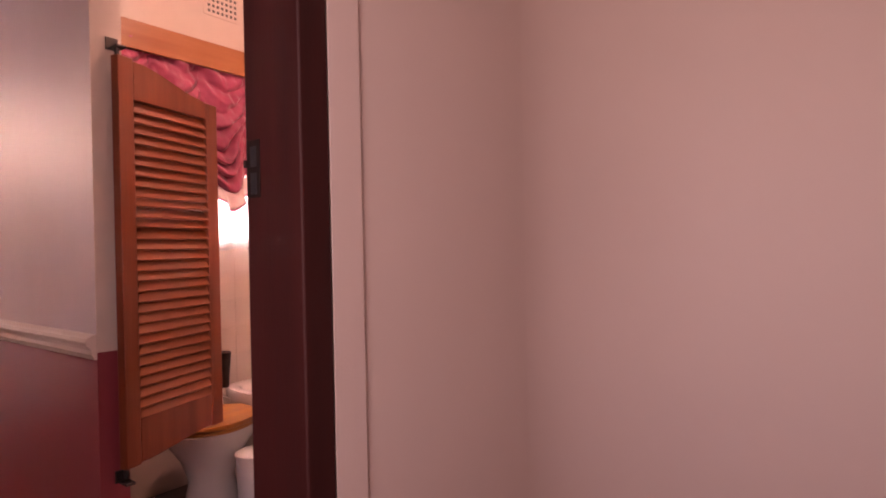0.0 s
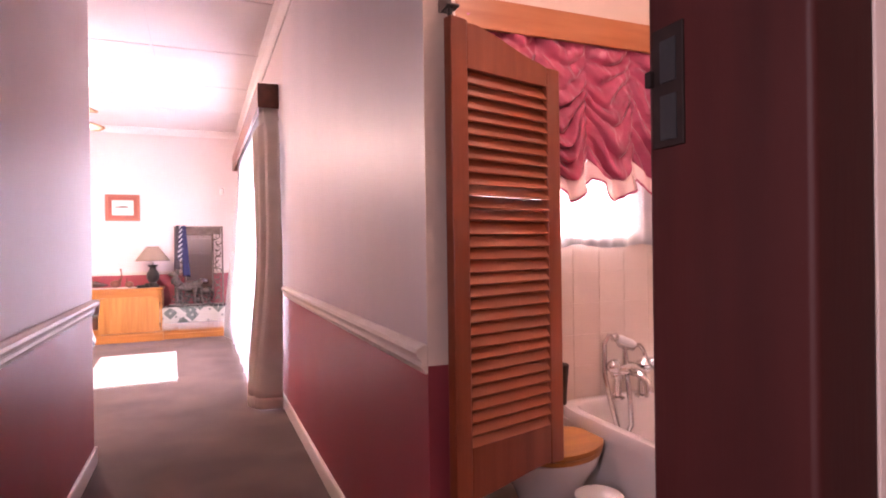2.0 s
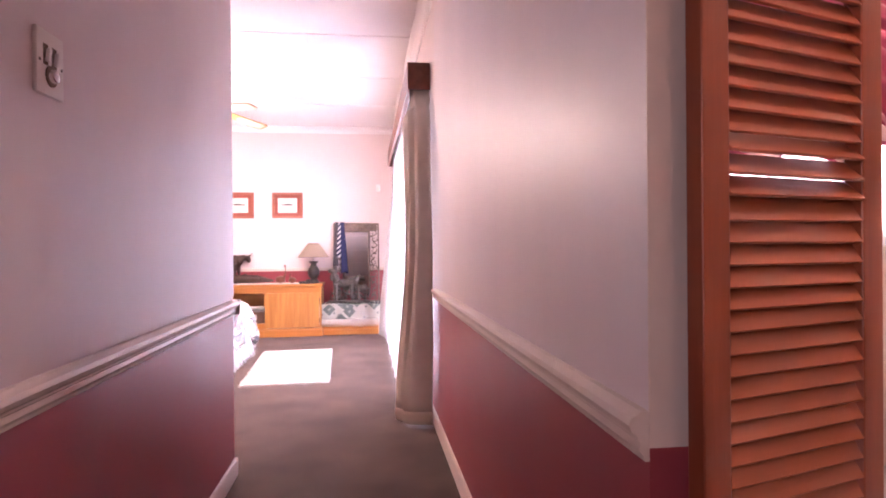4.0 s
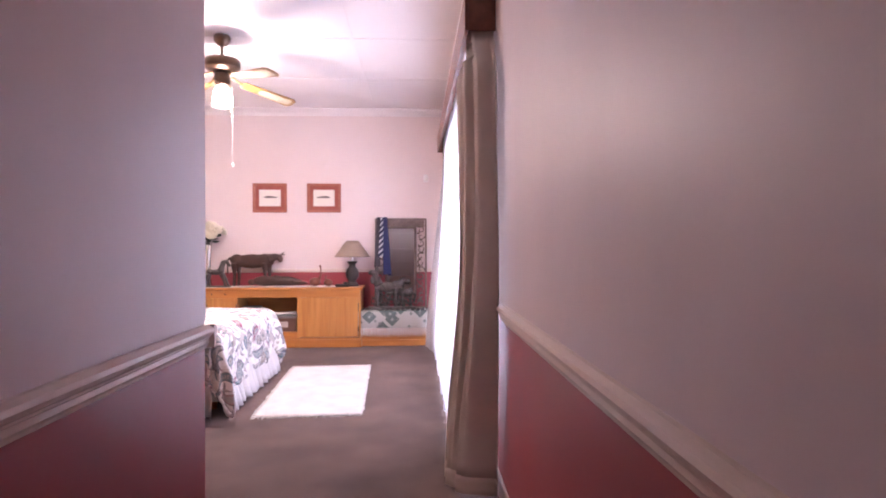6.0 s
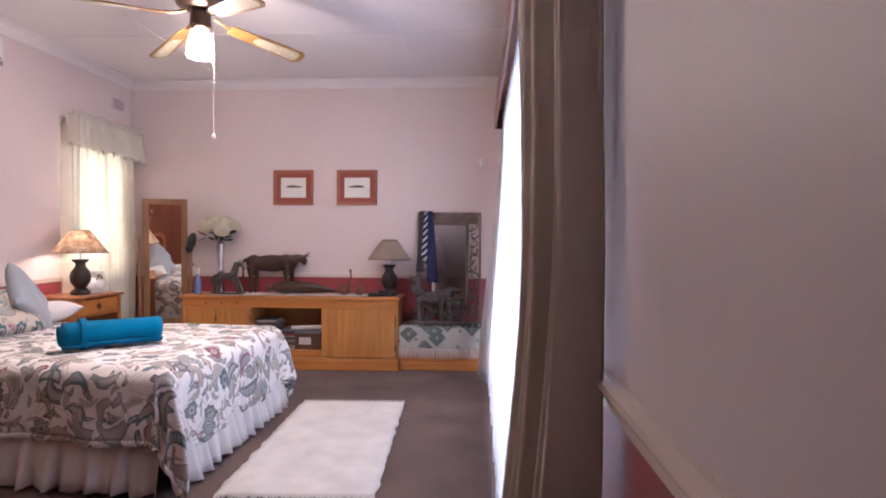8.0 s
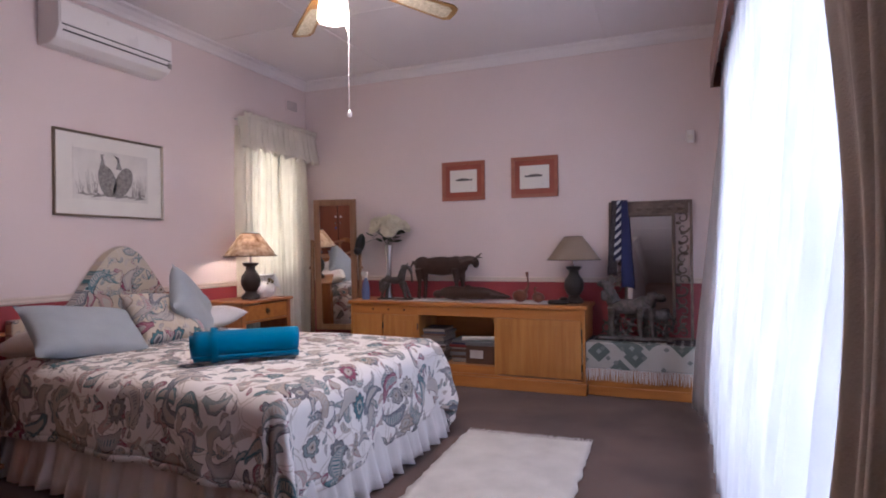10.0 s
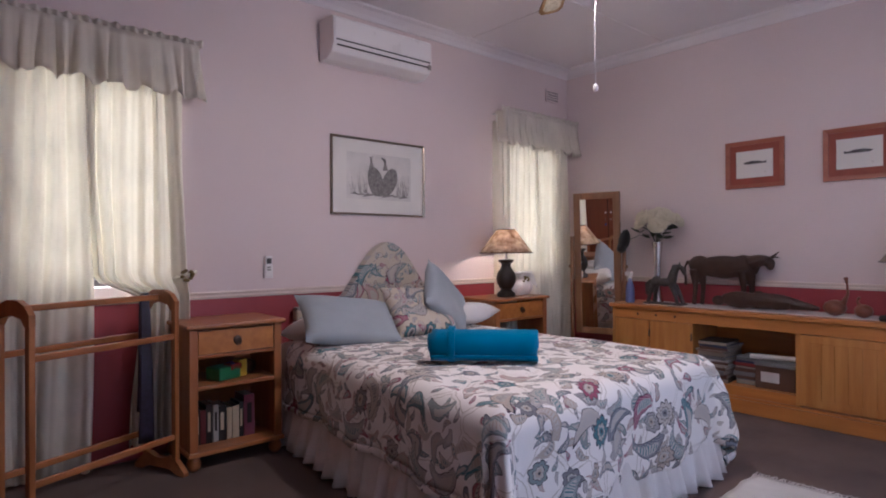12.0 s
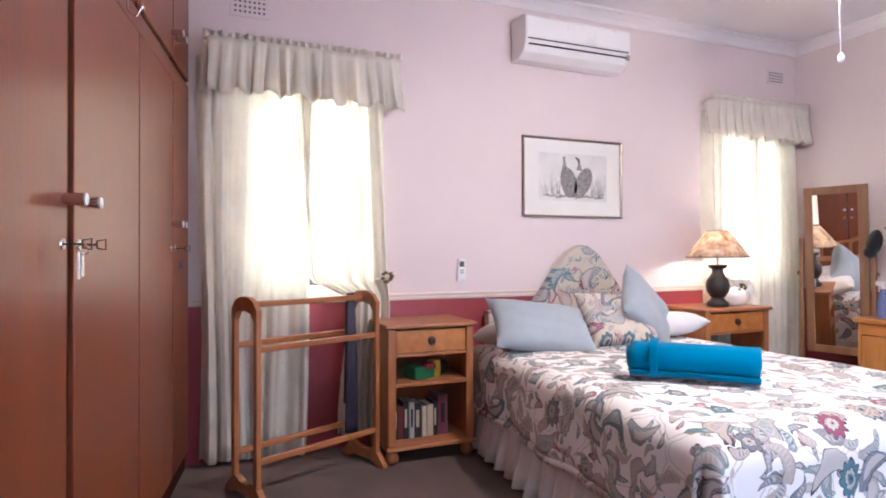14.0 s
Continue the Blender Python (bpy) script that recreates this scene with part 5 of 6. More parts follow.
# ---- bedside units and lamps ----
def nightstand(m, w, d, h, open_shelf):
    """A bedside cabinet whose front looks to +x, its base corner at the wall."""
    t = thing("nightstand", "orange pine bedside cabinet with a drawer and open shelves" if open_shelf else "orange pine bedside cabinet with a drawer", "nightstand", m)
    part("top", box(-0.005, d + 0.02, -w / 2 - 0.02, w / 2 + 0.02, h - 0.024, h, 0.007), PINE_RED, t)
    for y in (-w / 2, w / 2 - 0.022):
        part("side_panel", box(0, d - 0.02, y, y + 0.022, 0.105, h - 0.024, 0.002), PINE_RED_V, t)
    for y in (-w / 2, w / 2 - 0.045):
        part("front_post", box(d - 0.02, d, y, y + 0.045, 0.105, h - 0.024, 0.003), PINE_RED_V, t)
    part("back", box(0.0, 0.01, -w / 2 + 0.022, w / 2 - 0.022, 0.105, h - 0.024), PINE_RED, t)
    part("base", box(-0.0, d + 0.015, -w / 2 - 0.012, w / 2 + 0.012, 0.08, 0.105, 0.006), PINE_RED, t)
    part("shelf", box(0.01, d - 0.006, -w / 2 + 0.022, w / 2 - 0.022, 0.43, 0.452, 0.003), PINE_RED, t)
    dr = part("drawer", box(d - 0.03, d - 0.004, -w / 2 + 0.048, w / 2 - 0.048, h - 0.165, h - 0.035, 0.004), PINE, t, "honey pine drawer front")
    part("rail", box(d - 0.022, d - 0.002, -w / 2 + 0.045, w / 2 - 0.045, h - 0.185, h - 0.168, 0.002), PINE_RED, t)
    pl = part("backplate", lathe([(0.024, 0), (0.022, 0.004), (0.0, 0.006)], 16, m=pose(d - 0.004, 0, h - 0.10, 0, 90, 0)), BRONZE, dr, "bronze ring pull")
    part("ring", tube([(d + 0.008, 0.017 * math.cos(a), h - 0.108 + 0.02 * math.sin(a)) for a in [2 * math.pi * k / 14 for k in range(15)]], 0.003, 6), BRONZE, pl)
    for x in (0.045, d - 0.03):
        for y in (-w / 2 + 0.03, w / 2 - 0.03):
            part("bun_foot", lathe([(0.018, 0), (0.034, 0.018), (0.038, 0.04), (0.03, 0.066), (0.02, 0.08)], 16, m=pose(x, y, 0)), PINE_RED_V, t)
    return t


NSH = 0.785
nightstand(pose(-4.035, 4.245, 0), 0.52, 0.42, NSH, True)
nightstand(pose(-4.035, 6.62, 0), 0.62, 0.42, NSH, False)

random.seed(9)
BOOKC = [material("spine_" + n, c, 0.4, var=0.08) for n, c in (("black", (0.02, 0.02, 0.025)), ("maroon", (0.16, 0.03, 0.04)), ("cream", (0.55, 0.48, 0.36)), ("plum", (0.20, 0.06, 0.10)), ("silver", (0.45, 0.44, 0.43)), ("navy", (0.025, 0.03, 0.08)))]
y = 4.045
for k, (c, wd, hh) in enumerate(((0, 0.032, 0.20), (1, 0.028, 0.19), (0, 0.034, 0.215), (4, 0.03, 0.21), (0, 0.045, 0.20), (2, 0.028, 0.18), (2, 0.04, 0.185), (0, 0.026, 0.20), (3, 0.062, 0.235))):
    b = thing("book", "thick paperback standing in a row on the cabinet shelf", "book", pose(-3.80, y + wd / 2, 0.1055, 0, 0, random.uniform(-2, 2)), "books in the bedside cabinet")
    part("cover", box(-0.07, 0.07, -wd / 2, -wd / 2 + 0.002, 0, hh), BOOKC[c], b)
    part("cover", box(-0.07, 0.07, wd / 2 - 0.002, wd / 2, 0, hh), BOOKC[c], b)
    part("spine", box(0.07, 0.073, -wd / 2, wd / 2, 0, hh, 0.001), BOOKC[c], b)
    part("page_block", box(-0.066, 0.07, -wd / 2 + 0.002, wd / 2 - 0.002, 0.003, hh - 0.004), PAGES, b)
    if c in (0, 3, 4):
        part("title_bar", box(0.073, 0.0738, -wd * 0.22, wd * 0.22, hh * 0.3, hh * 0.8), BOOKC[2 if c == 0 else 0], b, "pale lettering down the spine")
    y += wd + 0.002
GREEN = material("green_plastic", (0.02, 0.16, 0.07), 0.35)
TOYS = [material("toy_" + n, c, 0.35) for n, c in (("red", (0.45, 0.03, 0.03)), ("blue", (0.03, 0.08, 0.35)), ("yellow", (0.6, 0.4, 0.04)))]
toy = thing("toy_box", "small green box with coloured packets on the cabinet shelf", "box", pose(-3.74, 4.21, 0.4525, 0, 0, 20))
part("body", box(-0.06, 0.06, -0.075, 0.075, 0, 0.075, 0.01), GREEN, toy)
for k, (dx, dy) in enumerate(((0.03, 0.04), (-0.01, 0.075), (0.02, 0.10))):
    part("packet", box(dx - 0.03, dx + 0.03, dy - 0.03, dy + 0.03, 0.0 if k else 0.076, 0.06 + 0.02 * k, 0.008), TOYS[k], toy)
hold = bmesh.new()
ball((0, 0, 0.045), (0.05, 0.055, 0.045), hold)
solo("trinket_bag", hold, CARVED, "small dark bag lying on the cabinet shelf", "bag", pose(-3.80, 4.37, 0.4525))


def table_lamp(m, shade_mat, label, lit):
    t = thing("table_lamp", label, "table lamp", m)
    part("base", lathe([(0.075, 0), (0.078, 0.012), (0.074, 0.03), (0.055, 0.045), (0.045, 0.06)], 28), DARK_POT, t)
    part("body", lathe([(0.042, 0.06), (0.055, 0.075), (0.078, 0.115), (0.083, 0.155), (0.075, 0.195), (0.052, 0.23), (0.04, 0.25), (0.04, 0.275), (0.056, 0.285), (0.066, 0.30), (0.066, 0.308), (0.03, 0.312)], 32), DARK_POT, t, "black carved wooden body")
    part("stem", tube([(0, 0, 0.31), (0, 0, 0.43)], 0.008, 10), CHROME, t)
    sh = lathe([(0.22, 0.365), (0.215, 0.372), (0.165, 0.44), (0.115, 0.51), (0.075, 0.56)], 36)
    bmesh.ops.delete(sh, geom=[f for f in sh.faces if len(f.verts) > 4], context="FACES")
    s = thick(part("shade", sh, shade_mat, t, "cone shade of pale patterned fabric" if lit else "plain beige fabric cone shade"), 0.003)
    for r, z in ((0.2205, 0.366), (0.0755, 0.559)):
        part("trim", tube([(r * math.cos(a), r * math.sin(a), z) for a in [2 * math.pi * k / 36 for k in range(37)]], 0.0035, 6), CARVED, s, "dark trim")
    if lit:
        part("bulb", ball((0, 0, 0.455), (0.028, 0.028, 0.036)), glow("lit_lamp_bulb", (1, 0.78, 0.52), 30), t)
    return t


LIT = cloth("patterned_shade", (0.86, 0.76, 0.64), 0.6, (0.26, 0.15, 0.09), 0.25, 16, 60)
BEIGE = cloth("beige_shade", (0.40, 0.31, 0.24), 0.25)
table_lamp(pose(-3.76, 6.58, NSH + 0.001), LIT, "black wooden table lamp with a lit patterned shade", True)
table_lamp(pose(-1.19, 7.56, 0.723), BEIGE, "black wooden table lamp with a plain beige shade, unlit", False)

bag = thing("lavender_bag", "white cloth bag tied with dried flowers beside the lamp", "cloth bag", pose(-3.80, 6.80, NSH))
def sack(u, v):
    a_ = 2 * math.pi * u
    rad = (0.055 + 0.03 * math.sin(math.pi * min(1, v * 1.5))) * (1 - 0.62 * smooth(0.45, 0.68, v)) + 0.05 * smooth(0.7, 1.0, v)
    rad *= 1 + 0.16 * math.sin(7 * a_) * v + 0.12 * noise.noise((2 * math.cos(a_), 2 * math.sin(a_), 4 * v))
    return (rad * math.cos(a_), rad * math.sin(a_) * 1.25 + 0.03 * v, 0.001 + 0.20 * v)
thick(part("sack", sheet(48, 20, sack), WHITE_CLOTH, bag, "", 80), 0.003)
thick(part("draped_end", sheet(24, 12, lambda u, v: (0.02 + 0.03 * math.sin(9 * u) * v, 0.05 + 0.13 * u, 0.135 + 0.05 * math.sin(math.pi * u) - (0.10 + 0.02 * math.sin(5 * u)) * v + 0.008 * noise.noise((5 * u, 5 * v, 3)))), WHITE_CLOTH, bag, "loose end of the white cloth", 80), 0.003)
sprig = bmesh.new()
for k in range(14):
    t = 2.4 * k
    ball((0.05 + 0.012 * math.sin(3 * t), 0.02 + 0.026 * math.cos(t), 0.125 + 0.034 * math.sin(t)), (0.010, 0.012, 0.010), sprig, 1)
part("dried_sprig", sprig, bpy.data.materials["dried_flower"], bag, "bunch of brown dried flowers")

# ---- towel stand ----
vs = thing("towel_stand", "orange pine towel stand with arched end frames", "towel stand", pose(-3.62, 3.555, 0, 0, 0, 24))
for s in (-1, 1):
    y = s * 0.36
    for x in (-0.11, 0.11):
        part("post", box(x - 0.016, x + 0.016, y - 0.014, y + 0.014, 0.06, 0.90, 0.005), PINE_RED_V, vs)
    arch = [(-0.126, 0.865), (-0.126, 0.915), (-0.09, 0.955), (-0.04, 0.975), (0.04, 0.975), (0.09, 0.955), (0.126, 0.915), (0.126, 0.865), (0.09, 0.865), (0.07, 0.90), (0.0, 0.915), (-0.07, 0.90), (-0.09, 0.865)]
    part("arch", slab(arch, y - 0.0145, y + 0.0145, bevel=0.003), PINE_RED_V, vs)
    foot = [(-0.19, 0.0), (-0.19, 0.02), (-0.13, 0.075), (-0.08, 0.10), (-0.03, 0.075), (0.03, 0.075), (0.08, 0.10), (0.13, 0.075), (0.19, 0.02), (0.19, 0.0), (0.13, 0.0), (0.08, 0.03), (-0.08, 0.03), (-0.13, 0.0)]
    part("foot", slab(foot, y - 0.016, y + 0.016, bevel=0.003), PINE_RED, vs)
for x, z in ((0, 0.935), (-0.11, 0.73), (0.11, 0.73), (-0.11, 0.20), (0.11, 0.20)):
    part("rail", box(x - 0.011, x + 0.011, -0.347, 0.347, z - 0.015, z + 0.015, 0.005), PINE_RED, vs)
tie = sheet(6, 30, lambda u, v: (-3.735 + 0.008 * math.sin(9 * v) + (0.02 if v < 0.5 else -0.02) * min(1, 12 * abs(v - 0.5)), 3.80 + 0.07 * (u - 0.5) * (0.6 + abs(v - 0.5)), 0.962 - (0.78 if v < 0.5 else 0.62) * 2 * abs(v - 0.5) * (1 if abs(v - 0.5) > 0.02 else 0)))
thick(solo("necktie", tie, material("navy_woven_silk", (0.035, 0.025, 0.06), 0.5, var=0.3, scale=60), "dark patterned necktie hung over the towel stand", "necktie", angle=80), 0.005)

# ---- built-in wardrobes ----
W_L = 2.62
CUP = pose(-4.03, 2.955, 0, 0, 0, -8.0)
wr = thing("built_in_wardrobe", "polished red mahogany built-in wardrobe with top cupboards and keys", "wardrobe", CUP)
part("carcass", box(0.02, W_L, -0.58, -0.024, 0.0, CEILING - 0.005), CUPB, wr)
part("plinth", box(0.02, W_L, -0.03, -0.012, 0.0, 0.09, 0.002), JAMB, wr)
part("frieze", box(0.02, W_L, -0.024, 0.002, 2.028, 2.105, 0.002), CUPB, wr, "veneered rail between the doors")
# Dark strip drawn for the shade in the gap under the top doors.
part("shadow_gap", box(0.02, W_L, -0.024, -0.012, 2.105, 2.13), JAMB, wr, "dark strip in place of the shaded gap above the frieze")
part("post", box(1.742, 1.772, -0.024, -0.006, 0.09, 2.028, 0.002), JAMB, wr, "dark post between the doors")


def knob(parent, x, z):
    k = part("knob", lathe([(0.011, 0), (0.011, 0.004), (0.015, 0.006), (0.017, 0.05), (0.015, 0.053)], 18, m=pose(x, 0.004, z, -90)), CHROME, parent, "grey metal cylinder knob")
    part("end_cap", lathe([(0.0162, 0.053), (0.0155, 0.057), (0.0, 0.059)], 18, m=pose(x, 0.004, z, -90)), PLASTIC, k, "white end of the knob")
    return k


DOORS = ((0.02, 0.438, 0.395), (0.438, 1.06, 0.482), (1.06, 1.74, 1.70), (1.774, 2.62, 1.815))
# Dark strips fill the door gaps and stand for their shade.
for x in (0.438, 1.06):
    part("seam", box(x - 0.007, x + 0.007, -0.024, -0.004, 0.09, CEILING - 0.03), JAMB, wr, "dark strip put in for the shade between two doors")
for i, (a, b, grip) in enumerate(DOORS):
    d = part("door", box(a + 0.007, b - 0.007, -0.02, 0.004, 0.10, 2.024, 0.003), CUPB, wr, "tall veneered door")
    e = part("top_door", box(a + 0.007, b - 0.007, -0.02, 0.004, 2.132, CEILING - 0.03, 0.003), CUPB, wr, "top cupboard door")
    knob(d, grip, 1.325)
    knob(e, grip, 2.24)
    part("escutcheon", lathe([(0.016, 0), (0.014, 0.004), (0.0, 0.005)], 16, m=pose(grip, 0.004, 1.21, -90)), CHROME, d)
    if i in (0, 2, 3):
        part("key", tube([(grip, 0.004, 1.21), (grip, 0.05, 1.21)], 0.003, 8), STEEL, d, "steel key in the lock")
        part("key_bow", tube([(grip, 0.05, 1.20), (grip, 0.05, 1.22), (grip, 0.072, 1.224), (grip, 0.072, 1.196), (grip, 0.05, 1.20)], 0.0025, 6), STEEL, d)
    if i == 3:
        part("key_ring", tube([(grip - 0.004, 0.05 + 0.014 * math.cos(t_), 1.196 + 0.014 * math.sin(t_)) for t_ in [2 * math.pi * q / 14 for q in range(15)]], 0.0018, 6), CHROME, d)
        for dx, z0, mat in ((-0.012, 1.125, CHROME), (0.004, 1.135, STEEL), (0.016, 1.12, PLASTIC)):
            part("key_fob", box(grip + dx - 0.006, grip + dx + 0.006, 0.045, 0.049, z0, 1.188, 0.002, m=Matrix()), mat, d, "metal tag hanging from the key ring")
    if i == 0:
        part("key_fob", box(grip - 0.014, grip + 0.014, 0.03, 0.036, 1.11, 1.145, 0.003), TOYS[1], d, "blue plastic key tag")
hook = thing("hanger_hook", "bent chrome wire hook over the wardrobe door", "hook", CUP @ pose(1.31, 0.004, 2.115))
part("wire", tube([(0, 0.004, 0.04), (0, 0.02, 0.03), (0, 0.022, -0.10), (0, 0.05, -0.12), (0, 0.065, -0.09)], 0.004, 8), CHROME, hook)
part("tip", ball((0, 0.066, -0.085), (0.009, 0.009, 0.012)), CHROME, hook)


# ---- mirrors, bench and ornaments ----
chev = thing("standing_mirror", "tall pine framed mirror tilting in its stand", "mirror", pose(-3.525, 7.548, 0, 0, 0, 15.6))
MW, MZ0, MZ1 = 0.43, 0.40, 1.695
tilt = pose(0, 0, 1.02, 3, 0, 0) @ pose(0, 0, -1.02)
for x in (-MW / 2, MW / 2 - 0.062):
    part("frame_side", box(x, x + 0.062, -0.014, 0.014, MZ0, MZ1, 0.005, m=tilt), CHEVAL, chev)
part("frame_top", box(-MW / 2 + 0.062, MW / 2 - 0.062, -0.0135, 0.0135, MZ1 - 0.06, MZ1, 0.004, m=tilt), CHEVAL, chev)
part("frame_bottom", box(-MW / 2 + 0.062, MW / 2 - 0.062, -0.0135, 0.0135, MZ0, MZ0 + 0.06, 0.004, m=tilt), CHEVAL, chev)
part("mirror_glass", box(-MW / 2 + 0.058, MW / 2 - 0.058, -0.006, -0.002, MZ0 + 0.055, MZ1 - 0.055, m=tilt), MIRROR, chev, "clear silvered glass")
part("backing", box(-MW / 2 + 0.05, MW / 2 - 0.05, 0.002, 0.008, MZ0 + 0.05, MZ1 - 0.05, m=tilt), CARVED, chev)
for s in (-1, 1):
    x = s * (MW / 2 + 0.028)
    part("stand_post", box(x - 0.016, x + 0.016, -0.016, 0.016, 0.05, 1.30, 0.006), CHEVAL, chev)
    part("stand_foot", box(x - 0.02, x + 0.02, -0.17, 0.17, 0.0, 0.05, 0.012), CHEVAL, chev)
    part("pivot_knob", lathe([(0.012, 0), (0.018, 0.012), (0.0, 0.02)], 14, m=pose(x + s * 0.016, 0, 1.02, 0, s * 90, 0)), CHEVAL, chev)
part("stretcher", box(-MW / 2 - 0.012, MW / 2 + 0.012, -0.012, 0.012, 0.16, 0.21, 0.004), CHEVAL, chev)
cap_bm = ball((0, 0, 0), (0.045, 0.075, 0.10))
ball((0.0, -0.03, -0.07), (0.04, 0.06, 0.045), cap_bm)
for v in cap_bm.verts:
    v.co += 0.006 * Vector((noise.noise(v.co * 40), noise.noise(v.co * 40 + Vector((3, 1, 0))), noise.noise(v.co * 40 + Vector((7, 2, 0)))))
solo("knitted_hat", cap_bm, BLACK, "black cloth hat hung on the post of the mirror stand", "hat", pose(-3.255, 7.56, 1.255, 0, 12, 10))

bench = thing("blanket_chest", "low pine chest covered by a woven throw", "chest", pose(-0.66, 7.58, 0))
part("body", box(-0.44, 0.44, -0.17, 0.19, 0.04, 0.40, 0.006), PINE, bench)
part("plinth", box(-0.455, 0.455, -0.185, 0.20, 0.0, 0.075, 0.008), PINE, bench)
part("lid", box(-0.455, 0.455, -0.185, 0.20, 0.40, 0.425, 0.006), PINE, bench)


def woven(name):
    """A woven throw: pale ground, large grey-green leaves, a dark band with pale dots."""
    m = cloth(name, (0.50, 0.48, 0.44), fine=160, bump=0.6)
    nt = m.node_tree
    n, l = nt.nodes, nt.links
    at = n.new("ShaderNodeAttribute")
    at.attribute_name = "cloth_place"
    def vor(sc, feat="F1", rnd=1.0, metric="MANHATTAN"):
        v = n.new("ShaderNodeTexVoronoi")
        v.voronoi_dimensions, v.feature = "2D", feat
        if feat == "F1":
            v.distance = metric
        v.inputs["Scale"].default_value, v.inputs["Randomness"].default_value = sc, rnd
        l.new(at.outputs["Vector"], v.inputs["Vector"])
        return v
    def step(src, at_, flip=False):
        g = n.new("ShaderNodeMath")
        g.operation = "LESS_THAN" if flip else "GREATER_THAN"
        g.inputs[1].default_value = at_
        l.new(src, g.inputs[0])
        return g.outputs[0]
    def over(fac, under, top):
        x = n.new("ShaderNodeMix")
        x.data_type = "RGBA"
        l.new(fac, x.inputs[0])
        for k, v in ((6, under), (7, top)):
            if isinstance(v, tuple):
                x.inputs[k].default_value = (*v, 1)
            else:
                l.new(v, x.inputs[k])
        return x.outputs[2]
    sep = n.new("ShaderNodeSeparateXYZ")
    l.new(at.outputs["Vector"], sep.inputs[0])
    leaf, leaf2, dots = vor(4.5), vor(6.5, rnd=0.7), vor(16, rnd=0.1, metric="EUCLIDEAN")
    c = over(step(leaf.outputs["Distance"], 0.40, True), (0.46, 0.45, 0.42), (0.13, 0.16, 0.15))
    c = over(step(leaf.outputs["Distance"], 0.10, True), c, (0.30, 0.33, 0.31))
    c = over(step(leaf2.outputs["Distance"], 0.14, True), c, (0.20, 0.22, 0.21))
    band = over(step(dots.outputs["Distance"], 0.2, True), (0.03, 0.025, 0.035), (0.55, 0.53, 0.5))
    corner = n.new("ShaderNodeMath")
    corner.operation = "MULTIPLY"
    l.new(step(sep.outputs["Y"], 0.235), corner.inputs[0])
    l.new(step(sep.outputs["X"], 0.70), corner.inputs[1])
    c = over(step(sep.outputs["Y"], 0.31), c, band)
    c = over(corner.outputs[0], c, band)
    l.new(c, n["Principled BSDF"].inputs["Base Color"])
    return m


def throw_place(u, v):
    x = -0.64 + 1.16 * u
    s = 0.02 + 0.60 * v
    drop = 0.235
    over_l = max(0, -0.465 - x)
    if s < drop:
        hang = 1 - s / drop
        y, z = -0.197 - (0.010 * math.sin(14 * u) + 0.012 * math.sin(31 * u)) * hang, 0.435 - (drop - s)
    else:
        y, z = -0.197 + min(s - drop, 0.37), 0.432
    if abs(s - drop) < 0.02:
        z -= 0.004
    if over_l:
        z = max(z - over_l * 1.05, 0.035)
        x = -0.472 - 0.022 * min(1, over_l / 0.06) - 0.01 * math.sin(20 * v)
    return (x, y, z + 0.004 * noise.noise((u * 7, v * 7, 2)))


th = thing("woven_throw", "grey-green and cream woven throw with a white fringe over the chest", "throw", pose(-0.66, 7.58, 0.0))
thick(part("weave", sheet(70, 44, throw_place, place=lambda u, v: (1.16 * u - 0.14, 0.60 * v, 0)), woven("leaf_pattern_weave"), th, "", 80), 0.006)
fr = bmesh.new()
random.seed(21)
for k in range(88):
    u = 0.16 + 0.84 * k / 87
    x = -0.64 + 1.16 * u
    y0 = throw_place(u, 0)[1] - 0.002
    tube([(x, y0, 0.222), (x + random.uniform(-0.004, 0.004), y0 - 0.004, 0.17), (x + random.uniform(-0.008, 0.008), y0 - 0.002, random.uniform(0.115, 0.13))], [0.0042, 0.0036, 0.002], 5, fr)
tagged(part("fringe", fr, WHITE_CLOTH, th, "knotted white cotton fringe"), kind="stuff")
tail = bmesh.new()
for k in range(22):
    t = k / 21
    tube([(-0.499, -0.20 + 0.07 * t, 0.16), (-0.512 + 0.01 * math.sin(k), -0.21 + 0.07 * t, 0.09), (-0.50 + 0.03 * math.sin(2 * k), -0.205 + 0.05 * t, 0.015 + 0.03 * random.random())], [0.004, 0.0036, 0.002], 5, tail)
tagged(part("fringe", tail, WHITE_CLOTH, th, "white fringe trailing at the corner"), kind="stuff")

lean = pose(-0.592, 7.625, 0.438, -8.3, 0, 0)
cm = thing("carved_mirror", "tall mirror leaning in a pierced, carved grey timber frame", "mirror", lean)
CW, CH = 0.66, 1.145
part("mirror_glass", box(-0.175, 0.175, -0.012, -0.006, 0.19, CH - 0.13), MIRROR, cm, "old silvered glass")
part("backing", box(-0.20, 0.20, -0.006, 0.0, 0.16, CH - 0.10), CARVED, cm)
for x0, x1, z0, z1 in ((-CW / 2, -CW / 2 + 0.022, 0, CH), (CW / 2 - 0.022, CW / 2, 0, CH), (-0.195, -0.172, 0.17, CH - 0.11), (0.172, 0.195, 0.17, CH - 0.11)):
    part("frame_rib", box(x0, x1, -0.03, 0.0, z0, z1, 0.005), WEATHERED, cm)
for z0, z1 in ((0, 0.022), (0.17, 0.19), (CH - 0.13, CH - 0.11), (CH - 0.022, CH)):
    wide = CW / 2 - 0.022 if z0 in (0, CH - 0.022) else 0.172
    part("frame_rib", box(-wide, wide, -0.03, 0.0, z0, z1, 0.005), WEATHERED, cm)
